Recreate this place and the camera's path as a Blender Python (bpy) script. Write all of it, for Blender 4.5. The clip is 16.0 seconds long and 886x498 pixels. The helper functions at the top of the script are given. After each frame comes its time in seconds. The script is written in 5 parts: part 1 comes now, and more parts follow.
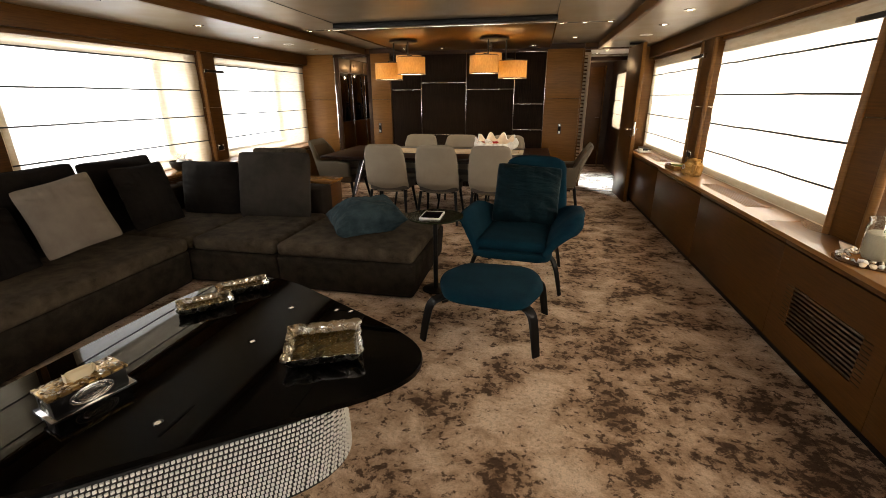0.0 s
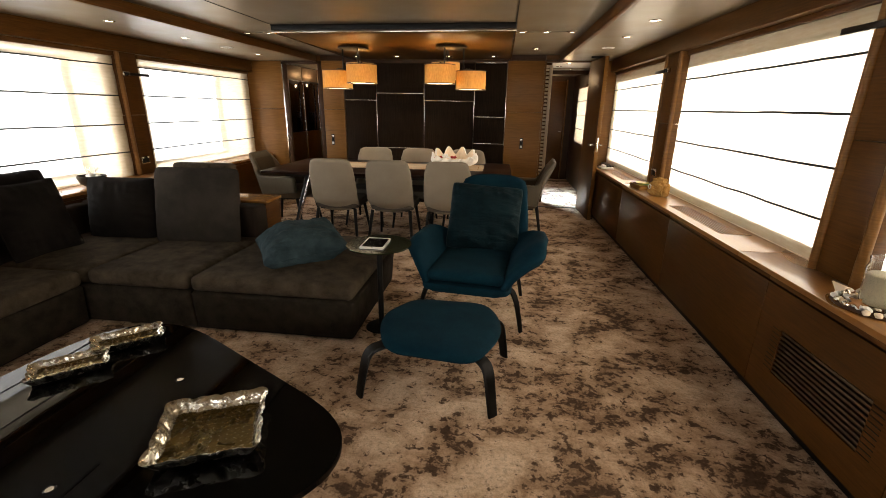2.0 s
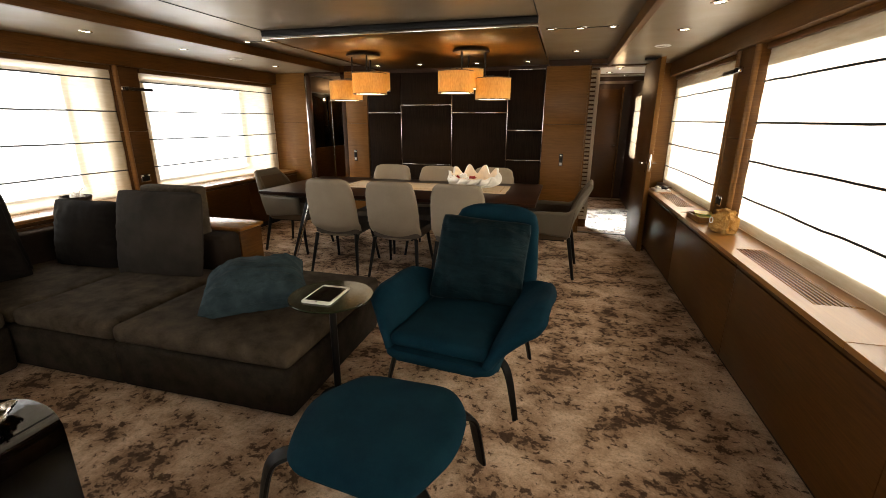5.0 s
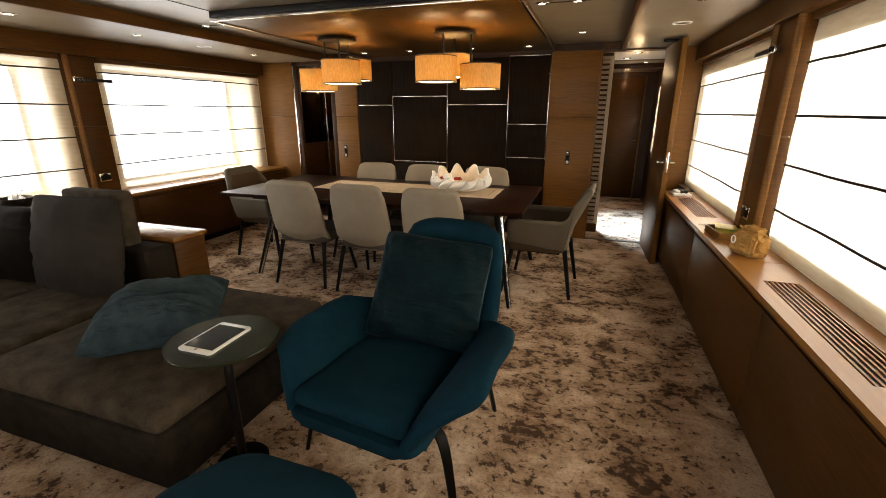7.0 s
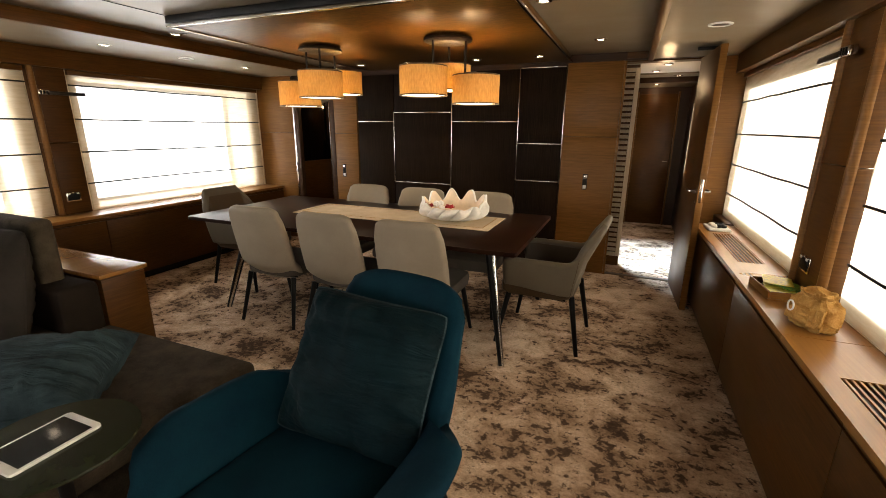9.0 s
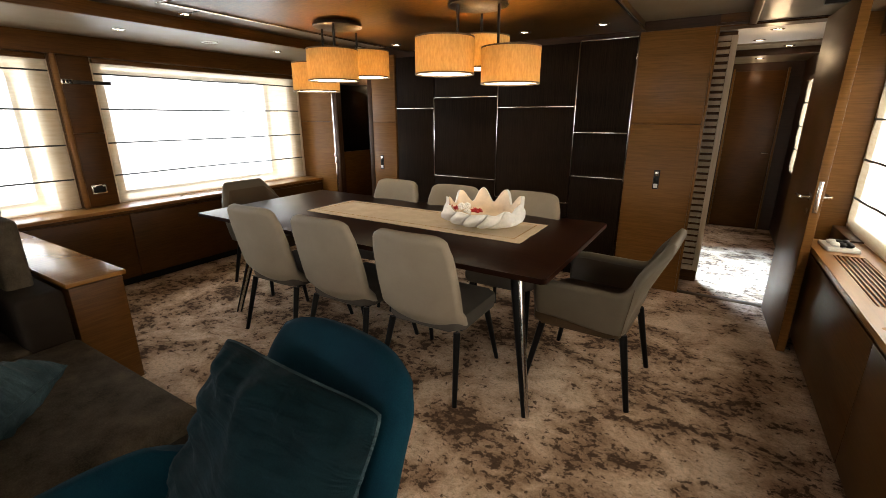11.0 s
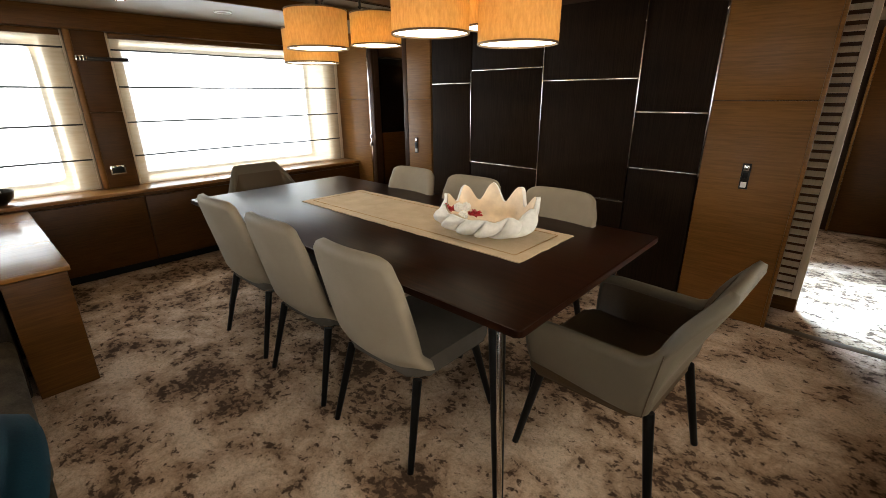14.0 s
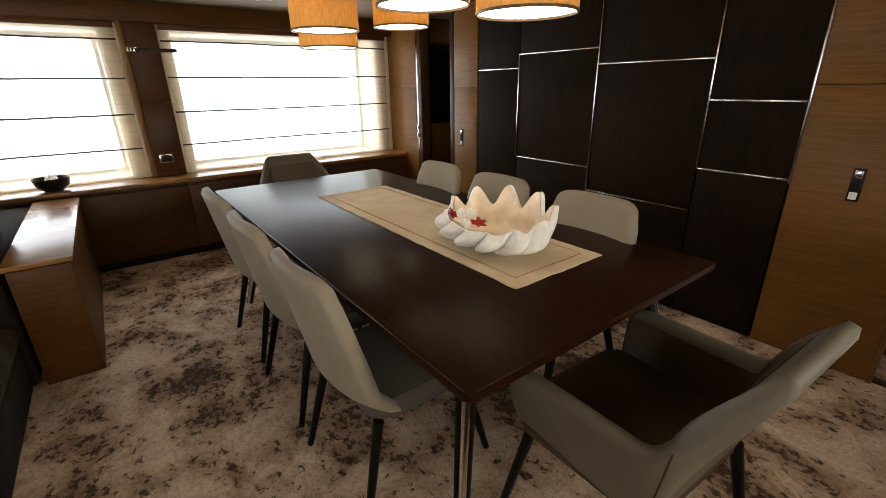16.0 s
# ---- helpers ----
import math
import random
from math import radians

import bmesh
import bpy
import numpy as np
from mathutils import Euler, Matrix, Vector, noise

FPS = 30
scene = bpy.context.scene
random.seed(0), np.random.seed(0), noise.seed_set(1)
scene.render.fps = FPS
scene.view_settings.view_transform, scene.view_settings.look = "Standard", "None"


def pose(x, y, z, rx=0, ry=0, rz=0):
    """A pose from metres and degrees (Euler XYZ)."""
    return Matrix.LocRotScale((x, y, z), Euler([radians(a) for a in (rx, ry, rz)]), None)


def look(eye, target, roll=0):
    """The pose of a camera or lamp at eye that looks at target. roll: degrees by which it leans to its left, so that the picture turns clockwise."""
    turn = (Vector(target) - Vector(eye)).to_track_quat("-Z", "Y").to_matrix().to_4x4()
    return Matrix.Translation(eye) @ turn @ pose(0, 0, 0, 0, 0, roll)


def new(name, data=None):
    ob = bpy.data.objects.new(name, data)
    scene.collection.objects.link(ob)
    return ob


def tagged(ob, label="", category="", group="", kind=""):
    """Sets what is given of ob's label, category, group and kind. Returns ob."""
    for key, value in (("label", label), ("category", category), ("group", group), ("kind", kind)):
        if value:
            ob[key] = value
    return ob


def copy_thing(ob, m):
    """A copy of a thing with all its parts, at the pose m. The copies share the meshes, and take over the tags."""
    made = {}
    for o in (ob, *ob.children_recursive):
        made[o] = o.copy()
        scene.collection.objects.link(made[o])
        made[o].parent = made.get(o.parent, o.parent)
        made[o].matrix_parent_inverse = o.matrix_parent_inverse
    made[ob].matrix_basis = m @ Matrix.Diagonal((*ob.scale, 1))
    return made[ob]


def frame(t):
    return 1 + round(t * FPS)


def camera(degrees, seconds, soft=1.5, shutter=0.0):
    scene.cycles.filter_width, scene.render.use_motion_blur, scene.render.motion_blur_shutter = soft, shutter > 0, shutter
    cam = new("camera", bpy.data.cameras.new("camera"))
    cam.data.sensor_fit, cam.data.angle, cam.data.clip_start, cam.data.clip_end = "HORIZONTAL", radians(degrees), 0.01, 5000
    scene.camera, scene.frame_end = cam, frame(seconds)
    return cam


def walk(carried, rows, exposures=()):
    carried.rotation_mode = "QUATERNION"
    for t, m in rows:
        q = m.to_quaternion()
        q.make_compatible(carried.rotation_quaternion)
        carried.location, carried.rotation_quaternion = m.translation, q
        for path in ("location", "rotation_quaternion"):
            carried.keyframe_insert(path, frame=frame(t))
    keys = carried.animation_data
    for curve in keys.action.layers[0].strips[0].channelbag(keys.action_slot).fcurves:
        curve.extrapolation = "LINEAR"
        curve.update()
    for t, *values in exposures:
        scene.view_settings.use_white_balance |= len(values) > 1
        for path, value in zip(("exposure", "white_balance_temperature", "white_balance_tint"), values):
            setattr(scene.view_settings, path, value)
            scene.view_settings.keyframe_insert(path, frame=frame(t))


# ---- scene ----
cam = camera(90.7, 16.0, 0.6)
METRES, EYE, TURN = 4.53, 1.409, 11.7
ROWS = [
    (0.0, 0.0, 0.0, 0.0, -0.11, -19.21, 0.32),
    (0.5, 0.0056, 0.0152, -0.0006, -1.38, -19.43, -0.2),
    (1.0, 0.0114, 0.035, -0.0021, -2.74, -19.17, -0.72),
    (1.5, 0.0213, 0.0644, -0.0003, -3.6, -18.36, -0.55),
    (2.0, 0.0307, 0.0932, 0.0007, -4.31, -17.86, -0.73),
    (2.5, 0.0413, 0.1177, -0.001, -3.97, -19.03, -0.64),
    (3.0, 0.0601, 0.1438, -0.0025, -2.64, -18.52, -0.18),
    (3.5, 0.0842, 0.1735, 0.0009, -0.16, -18.06, 0.29),
    (4.0, 0.1049, 0.1963, 0.0035, 1.76, -17.17, 0.19),
    (6.5, 0.1905, 0.3411, 0.0027, 5.33, -16.29, -0.31),
    (7.0, 0.216, 0.373, 0.0046, 6.89, -17.4, -0.02),
    (7.5, 0.2332, 0.4006, 0.0063, 8.29, -16.75, -0.11),
    (8.0, 0.245, 0.4296, 0.0039, 8.99, -16.73, -0.31),
    (8.5, 0.2555, 0.4678, 0.0055, 9.28, -16.13, -0.54),
    (9.0, 0.2662, 0.5045, 0.0077, 10.83, -15.46, -0.4),
    (9.5, 0.2754, 0.537, 0.0076, 12.42, -15.47, -0.07),
    (10.0, 0.2882, 0.573, 0.007, 15.62, -15.55, 0.67),
    (12.5, 0.3118, 0.7259, 0.004, 23.65, -18.9, -0.93),
    (13.0, 0.3179, 0.7488, 0.0018, 25.24, -19.0, -0.65),
    (13.5, 0.3305, 0.7762, -0.0, 28.24, -19.05, 0.13),
    (14.0, 0.3455, 0.8074, 0.0015, 30.88, -19.43, 0.43),
    (14.5, 0.3557, 0.8336, 0.0017, 33.2, -19.64, 0.29),
    (15.0, 0.3613, 0.8565, -0.0005, 34.01, -20.28, 0.21),
    (15.5, 0.3675, 0.886, -0.0029, 36.68, -20.03, 0.39),
    (16.0, 0.3663, 0.9108, -0.0028, 41.19, -20.53, 0.95),
]
EXPOSURES = [(0, -0.1, 6950, 14), (9.5, -0.05, 6950, 14), (10.2, -0.05, 6650, 13), (13, -0.02, 6350, 10), (14.5, -0.12, 6200, 9), (16, -0.2, 6150, 9)]
walk(cam, [(t, pose(0, 0, EYE, 0, 0, TURN) @ pose(METRES * x, METRES * y, METRES * z, 90 + pitch, roll, yaw)) for t, x, y, z, yaw, pitch, roll in ROWS],
     exposures=EXPOSURES)

# ---- light ----
world = bpy.data.worlds.new("sky")
scene.world = world
world.use_nodes = True
wn = world.node_tree
sky = wn.nodes.new("ShaderNodeTexSky")
sky.sky_type, sky.sun_disc, sky.sun_elevation, sky.sun_rotation = "NISHITA", False, radians(38), radians(250)
wn.links.new(sky.outputs[0], wn.nodes["Background"].inputs[0])
wn.nodes["Background"].inputs[1].default_value = 0.1
sun = new("sun", bpy.data.lights.new("sun", "SUN"))
sun.data.energy, sun.data.angle, sun.data.color = 1.2, radians(12), (1.0, 0.95, 0.88)
sun.matrix_basis = look((-6, -4, 8), (0, 3, 0))


def window_light(x, y0, y1, z0, z1, into, watts, color=(1.0, 0.94, 0.85)):
    """Sky light in a window's opening."""
    lamp = new("window_light", bpy.data.lights.new("window_light", "AREA"))
    lamp.data.shape, lamp.data.size, lamp.data.size_y, lamp.data.energy, lamp.data.color = "RECTANGLE", y1 - y0, z1 - z0, watts, color
    lamp.matrix_basis = look((x, (y0 + y1) / 2, (z0 + z1) / 2), (x + into, (y0 + y1) / 2, (z0 + z1) / 2))
    return lamp


def bulb(x, y, z, watts, radius=0.03):
    lamp = new("bulb_light", bpy.data.lights.new("bulb_light", "POINT"))
    lamp.data.energy, lamp.data.color, lamp.data.shadow_soft_size = watts, (1.0, 0.7, 0.39), radius
    lamp.location = (x, y, z)


WINDOW_WATTS = 38
AFT_WATTS = 66
# ---- materials ----


def material(name):
    m = bpy.data.materials.new(name)
    m.use_nodes = True
    return m, m.node_tree, m.node_tree.nodes["Principled BSDF"]


def noise_node(nt, scale, detail=4.0, rough=0.55, stretch=(1, 1, 1), distort=0.0, coords="Object"):
    tc, mp, no = nt.nodes.new("ShaderNodeTexCoord"), nt.nodes.new("ShaderNodeMapping"), nt.nodes.new("ShaderNodeTexNoise")
    mp.inputs["Scale"].default_value = stretch
    no.inputs["Scale"].default_value, no.inputs["Detail"].default_value = scale, detail
    no.inputs["Roughness"].default_value, no.inputs["Distortion"].default_value = rough, distort
    nt.links.new(tc.outputs[coords], mp.inputs["Vector"])
    nt.links.new(mp.outputs[0], no.inputs["Vector"])
    return no.outputs["Fac"]


def ramp(nt, fac, stops):
    r = nt.nodes.new("ShaderNodeValToRGB")
    while len(r.color_ramp.elements) < len(stops):
        r.color_ramp.elements.new(0.5)
    for e, (p, c) in zip(r.color_ramp.elements, stops):
        e.position, e.color = p, (*c, 1)
    nt.links.new(fac, r.inputs[0])
    return r.outputs[0]


def mixed(nt, fac, a, b, mode="MIX"):
    m = nt.nodes.new("ShaderNodeMix")
    m.data_type, m.blend_type = "RGBA", mode
    for sock, v in ((m.inputs[0], fac), (m.inputs[6], a), (m.inputs[7], b)):
        if isinstance(v, (int, float)):
            sock.default_value = v
        elif isinstance(v, tuple):
            sock.default_value = (*v, 1)
        else:
            nt.links.new(v, sock)
    return m.outputs[2]


def bump(nt, bsdf, height, strength, distance=0.01):
    b = nt.nodes.new("ShaderNodeBump")
    b.inputs["Strength"].default_value, b.inputs["Distance"].default_value = strength, distance
    nt.links.new(height, b.inputs["Height"])
    nt.links.new(b.outputs[0], bsdf.inputs["Normal"])


def wood(name, dark, light, rough=0.38, grain=(1.2, 1.2, 26.0), coat=0.0, ior=1.45, gloss=0.5):
    m, nt, p = material(name)
    p.inputs["Specular IOR Level"].default_value = gloss
    fine = noise_node(nt, 5.0, 6.0, 0.6, grain, 0.3)
    broad = noise_node(nt, 1.3, 2.0, 0.5, (0.6, 0.6, 2.0))
    c = ramp(nt, fine, [(0.3, dark), (0.7, light)])
    c = mixed(nt, 0.35, c, ramp(nt, broad, [(0.35, dark), (0.65, light)]))
    nt.links.new(c, p.inputs["Base Color"])
    nt.links.new(ramp(nt, broad, [(0.3, (rough - 0.06,) * 3), (0.7, (rough + 0.08,) * 3)]), p.inputs["Roughness"])
    p.inputs["Coat Weight"].default_value, p.inputs["Coat Roughness"].default_value = coat, 0.12
    p.inputs["IOR"].default_value = ior
    bump(nt, p, fine, 0.06, 0.003)
    return m


def cloth(name, a, b, weave=260.0, blotch=5.0, rough=0.95, sheen=0.25, relief=0.25, folds=0.0):
    m, nt, p = material(name)
    small, big = noise_node(nt, weave, 2.0), noise_node(nt, blotch, 4.0, 0.6)
    c = ramp(nt, big, [(0.3, a), (0.7, b)])
    c = mixed(nt, 0.35, c, ramp(nt, small, [(0.3, a), (0.7, b)]))
    nt.links.new(c, p.inputs["Base Color"])
    p.inputs["Roughness"].default_value, p.inputs["Sheen Weight"].default_value = rough, sheen
    p.inputs["Specular IOR Level"].default_value = 0.12
    if folds:
        crease = noise_node(nt, 5.5, 3.0, 0.5, (0.8, 1.0, 3.6), 0.5)
        bump(nt, p, math_node(nt, "ADD", crease, math_node(nt, "MULTIPLY", small, 0.03)), folds, 0.05)
    else:
        bump(nt, p, small, relief, 0.002)
    return m


def plain(name, color, rough=0.4, metal=0.0, grit=60.0, spread=0.12, coat=0.0):
    m, nt, p = material(name)
    g = noise_node(nt, grit, 4.0)
    lo, hi = tuple(c * (1 - spread) for c in color), tuple(min(1, c * (1 + spread)) for c in color)
    nt.links.new(ramp(nt, g, [(0.3, lo), (0.7, hi)]), p.inputs["Base Color"])
    nt.links.new(ramp(nt, g, [(0.3, (max(0.003, rough * 0.85),) * 3), (0.7, (min(1, rough * 1.15),) * 3)]), p.inputs["Roughness"])
    p.inputs["Metallic"].default_value, p.inputs["Coat Weight"].default_value = metal, coat
    return m


def hammered(name, dark, light):
    """Tarnished beaten metal: bright bosses, dark hollows."""
    m, nt, p = material(name)
    tc, vo = nt.nodes.new("ShaderNodeTexCoord"), nt.nodes.new("ShaderNodeTexVoronoi")
    vo.inputs["Scale"].default_value = 70.0
    nt.links.new(tc.outputs["Object"], vo.inputs["Vector"])
    tarnish = noise_node(nt, 26.0, 5.0, 0.65)
    c = ramp(nt, tarnish, [(0.36, dark), (0.52, light)])
    nt.links.new(c, p.inputs["Base Color"])
    p.inputs["Metallic"].default_value = 1.0
    nt.links.new(ramp(nt, tarnish, [(0.35, (0.4, 0.4, 0.4)), (0.6, (0.14, 0.14, 0.14))]), p.inputs["Roughness"])
    bump(nt, p, vo.outputs["Distance"], 0.4, 0.004)
    return m


def glowing(name, color, strength):
    m, nt, p = material(name)
    p.inputs["Base Color"].default_value = (*color, 1)
    p.inputs["Emission Color"].default_value, p.inputs["Emission Strength"].default_value = (*color, 1), strength
    return m


def math_node(nt, op, a, b):
    n = nt.nodes.new("ShaderNodeMath")
    n.operation = op
    for sock, v in ((n.inputs[0], a), (n.inputs[1], b)):
        if isinstance(v, (int, float)):
            sock.default_value = v
        else:
            nt.links.new(v, sock)
    return n.outputs[0]


def carpet_material():
    """Cut pile with torn-edged darker blotches that gather in drifts."""
    m, nt, p = material("carpet")
    broad = noise_node(nt, 0.9, 3.0, 0.6, (1.0, 1.0, 1.0), 0.3)
    patch = noise_node(nt, 3.6, 9.0, 0.68, (1.0, 1.15, 1.0), 0.35)
    torn = noise_node(nt, 21.0, 8.0, 0.68, (1.0, 1.15, 1.0), 0.3)
    pile = noise_node(nt, 170.0, 3.0, 0.7)
    tone = math_node(nt, "ADD", patch, math_node(nt, "MULTIPLY", math_node(nt, "SUBTRACT", broad, 0.5), 0.55))
    base = ramp(nt, tone, [(0.34, (0.285, 0.175, 0.106)), (0.45, (0.5, 0.335, 0.218)), (0.53, (0.7, 0.5, 0.345)), (0.64, (0.93, 0.73, 0.55))])
    drift = math_node(nt, "ADD", torn, math_node(nt, "MULTIPLY", math_node(nt, "SUBTRACT", tone, 0.5), 0.7))
    spots = ramp(nt, drift, [(0.37, (0.95, 0.95, 0.95)), (0.415, (0.8, 0.8, 0.8)), (0.44, (0.15, 0.15, 0.15)), (0.47, (0, 0, 0))])
    c = mixed(nt, spots, base, (0.105, 0.063, 0.04))
    fleck = noise_node(nt, 55.0, 5.0, 0.72)
    c = mixed(nt, 0.6, c, ramp(nt, fleck, [(0.36, (0.4, 0.38, 0.36)), (0.5, (0.92, 0.92, 0.92)), (0.68, (1.0, 1.0, 1.0))]), "MULTIPLY")
    c = mixed(nt, 0.5, c, ramp(nt, pile, [(0.3, (0.4, 0.4, 0.4)), (0.7, (1.0, 1.0, 1.0))]), "MULTIPLY")
    nt.links.new(c, p.inputs["Base Color"])
    p.inputs["Roughness"].default_value, p.inputs["Specular IOR Level"].default_value = 0.95, 0.1
    relief = math_node(nt, "ADD", math_node(nt, "MULTIPLY", pile, 0.5), torn)
    bump(nt, p, relief, 0.6, 0.009)
    return m


def sheer_material():
    m, nt, p = material("sheer_blind")
    out = nt.nodes["Material Output"]
    weave = noise_node(nt, 55.0, 3.0, 0.6, (1, 0.15, 1))
    col = ramp(nt, weave, [(0.3, (0.78, 0.66, 0.48)), (0.7, (0.9, 0.8, 0.62))])
    tr, di, cl = nt.nodes.new("ShaderNodeBsdfTranslucent"), nt.nodes.new("ShaderNodeBsdfDiffuse"), nt.nodes.new("ShaderNodeBsdfTransparent")
    a, b = nt.nodes.new("ShaderNodeMixShader"), nt.nodes.new("ShaderNodeMixShader")
    nt.links.new(col, tr.inputs[0])
    nt.links.new(col, di.inputs[0])
    a.inputs[0].default_value = 0.45
    nt.links.new(tr.outputs[0], a.inputs[1])
    nt.links.new(di.outputs[0], a.inputs[2])
    b.inputs[0].default_value = 0.58
    nt.links.new(a.outputs[0], b.inputs[1])
    nt.links.new(cl.outputs[0], b.inputs[2])
    nt.links.new(b.outputs[0], out.inputs[0])
    return m


def shade_material():
    m, nt, p = material("lamp_shade")
    out = nt.nodes["Material Output"]
    weave = noise_node(nt, 90.0, 3.0, 0.6, (1, 1, 0.3))
    col = ramp(nt, weave, [(0.3, (0.52, 0.36, 0.155)), (0.7, (0.68, 0.5, 0.235))])
    tr, di, a = nt.nodes.new("ShaderNodeBsdfTranslucent"), nt.nodes.new("ShaderNodeBsdfDiffuse"), nt.nodes.new("ShaderNodeMixShader")
    nt.links.new(col, tr.inputs[0])
    nt.links.new(col, di.inputs[0])
    a.inputs[0].default_value = 0.45
    nt.links.new(tr.outputs[0], a.inputs[1])
    nt.links.new(di.outputs[0], a.inputs[2])
    nt.links.new(a.outputs[0], out.inputs[0])
    return m


def glass_material(name, tint=(0.95, 0.97, 0.97), rough=0.02):
    m, nt, p = material(name)
    p.inputs["Base Color"].default_value, p.inputs["Roughness"].default_value = (*tint, 1), rough
    p.inputs["Transmission Weight"].default_value, p.inputs["IOR"].default_value = 1.0, 1.45
    return m


CARPET = carpet_material()
SHEER, SHADE = sheer_material(), shade_material()
WALNUT = wood("walnut", (0.052, 0.0195, 0.0036), (0.132, 0.055, 0.0112), 0.36, gloss=0.2)
WALNUT_LIGHT = wood("walnut_light", (0.115, 0.049, 0.010), (0.235, 0.108, 0.0255), 0.36, gloss=0.22)
WALNUT_DEEP = wood("walnut_deep", (0.03, 0.013, 0.006), (0.058, 0.027, 0.012), 0.34, gloss=0.22)
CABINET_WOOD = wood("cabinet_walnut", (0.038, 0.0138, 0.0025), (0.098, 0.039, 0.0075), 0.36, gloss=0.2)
WENGE = wood("wenge", (0.003, 0.0016, 0.0009), (0.026, 0.0148, 0.0082), 0.6, (34.0, 34.0, 0.7), 0.0, 1.12)
BURL = wood("burl_panel", (0.02, 0.0075, 0.0014), (0.16, 0.072, 0.013), 0.38, (3.0, 22.0, 1.0), 0.0, gloss=0.15)
TABLE_WOOD = wood("table_wood", (0.009, 0.0028, 0.0012), (0.028, 0.0088, 0.0036), 0.34, (1.0, 14.0, 1.0), 0.0, 1.36)
SILL_WOOD = wood("sill_wood", (0.195, 0.079, 0.015), (0.31, 0.142, 0.033), 0.3, (14.0, 0.8, 1.0), 0.25)
PALE_WOOD = wood("pale_slat_wood", (0.56, 0.43, 0.29), (0.76, 0.62, 0.45), 0.4, (14.0, 0.8, 1.0), gloss=0.3)
CEILING = plain("ceiling_lacquer", (0.195, 0.148, 0.09), 0.4, 0.0, 3.0, 0.08, 0.1)
WALL_CREAM = plain("cream_lining", (0.66, 0.56, 0.42), 0.6, 0.0, 6.0, 0.08)
LINING = plain("dark_brown_leather", (0.058, 0.034, 0.014), 0.42, 0.0, 220.0, 0.3)
WHITE_CEILING = plain("white_ceiling", (0.72, 0.7, 0.66), 0.4, 0.0, 4.0, 0.05)
SOFA = cloth("sofa_velvet", (0.018, 0.0132, 0.0085), (0.092, 0.0715, 0.049), 200.0, 11.0, 0.95, 0.0)
SOFA_DARK = cloth("sofa_base_cloth", (0.009, 0.006, 0.0042), (0.028, 0.0195, 0.014), 200.0, 3.5, 0.95, 0.0)
# The seat velvet again, darkened to hold the shade on the base's sides.
SOFA_SHADED = cloth("sofa_velvet_shaded", (0.008, 0.006, 0.004), (0.04, 0.031, 0.022), 200.0, 11.0, 0.95, 0.0)
CHARCOAL = cloth("charcoal_cloth", (0.0042, 0.0034, 0.0028), (0.0145, 0.0115, 0.0095), 240.0, 6.0, 0.95, 0.0)
TAUPE = cloth("taupe_cloth", (0.13, 0.105, 0.082), (0.20, 0.165, 0.13), 240.0, 6.0, 0.95, 0.0)
GREY_CLOTH = cloth("grey_cushion_cloth", (0.019, 0.0155, 0.0125), (0.046, 0.038, 0.031), 240.0, 5.0, 0.95, 0.0)
TEAL = cloth("teal_wool", (0.0005, 0.013, 0.0245), (0.002, 0.0305, 0.048), 320.0, 8.0, 0.9, 0.0)
TEAL_VELVET = cloth("teal_velvet", (0.0005, 0.0055, 0.008), (0.003, 0.019, 0.025), 300.0, 9.0, 0.8, 0.0, 0.25, 0.6)
BLUE_VELVET = cloth("blue_grey_velvet", (0.012, 0.023, 0.028), (0.05, 0.083, 0.095), 300.0, 9.0, 0.8, 0.0, 0.25, 0.8)
CHAIR_HIDE = cloth("taupe_hide", (0.235, 0.197, 0.146), (0.335, 0.283, 0.215), 420.0, 3.0, 0.55, 0.0, 0.12)
CHAIR_LEATHER = cloth("taupe_leather", (0.088, 0.072, 0.05), (0.126, 0.106, 0.076), 420.0, 3.0, 0.45, 0.0, 0.15)
CHAIR_SEAT = cloth("grey_seat_cloth", (0.075, 0.066, 0.055), (0.12, 0.105, 0.088), 300.0, 4.0, 0.85, 0.0)
CHAIR_LEATHER.node_tree.nodes["Principled BSDF"].inputs["Specular IOR Level"].default_value = 0.4
LINEN = cloth("linen", (0.55, 0.42, 0.265), (0.74, 0.605, 0.42), 350.0, 9.0, 0.9, 0.1, 0.5)
BLACK = plain("black_lacquer", (0.0025, 0.0023, 0.0021), 0.42, 0.0, 80.0, 0.2)
BLACK_GLASS = plain("black_glass", (0.0012, 0.0012, 0.0012), 0.004, 0.0, 3.0, 0.1, 0.0)
BLACK_GLASS.node_tree.nodes["Principled BSDF"].inputs["Specular IOR Level"].default_value = 0.12
BLACK.node_tree.nodes["Principled BSDF"].inputs["Specular IOR Level"].default_value = 0.25
OLIVE_GLASS = plain("olive_lacquer_top", (0.017, 0.021, 0.009), 0.14, 0.0, 10.0, 0.1, 0.0)
CHROME = plain("chrome", (0.75, 0.74, 0.72), 0.14, 1.0, 40.0, 0.06)
SILVER = hammered("hammered_silver", (0.14, 0.11, 0.07), (0.85, 0.8, 0.68))
TRAY_GOLD = hammered("tray_gold", (0.085, 0.06, 0.017), (0.27, 0.2, 0.075))
MOTTLED_GOLD = plain("mottled_gold", (0.3, 0.19, 0.07), 0.28, 0.9, 34.0, 0.85)
BRONZE = plain("bronze_metal", (0.14, 0.1, 0.065), 0.4, 1.0, 60.0, 0.15)
DARK_METAL = plain("dark_metal", (0.03, 0.026, 0.022), 0.35, 0.8, 60.0, 0.2)
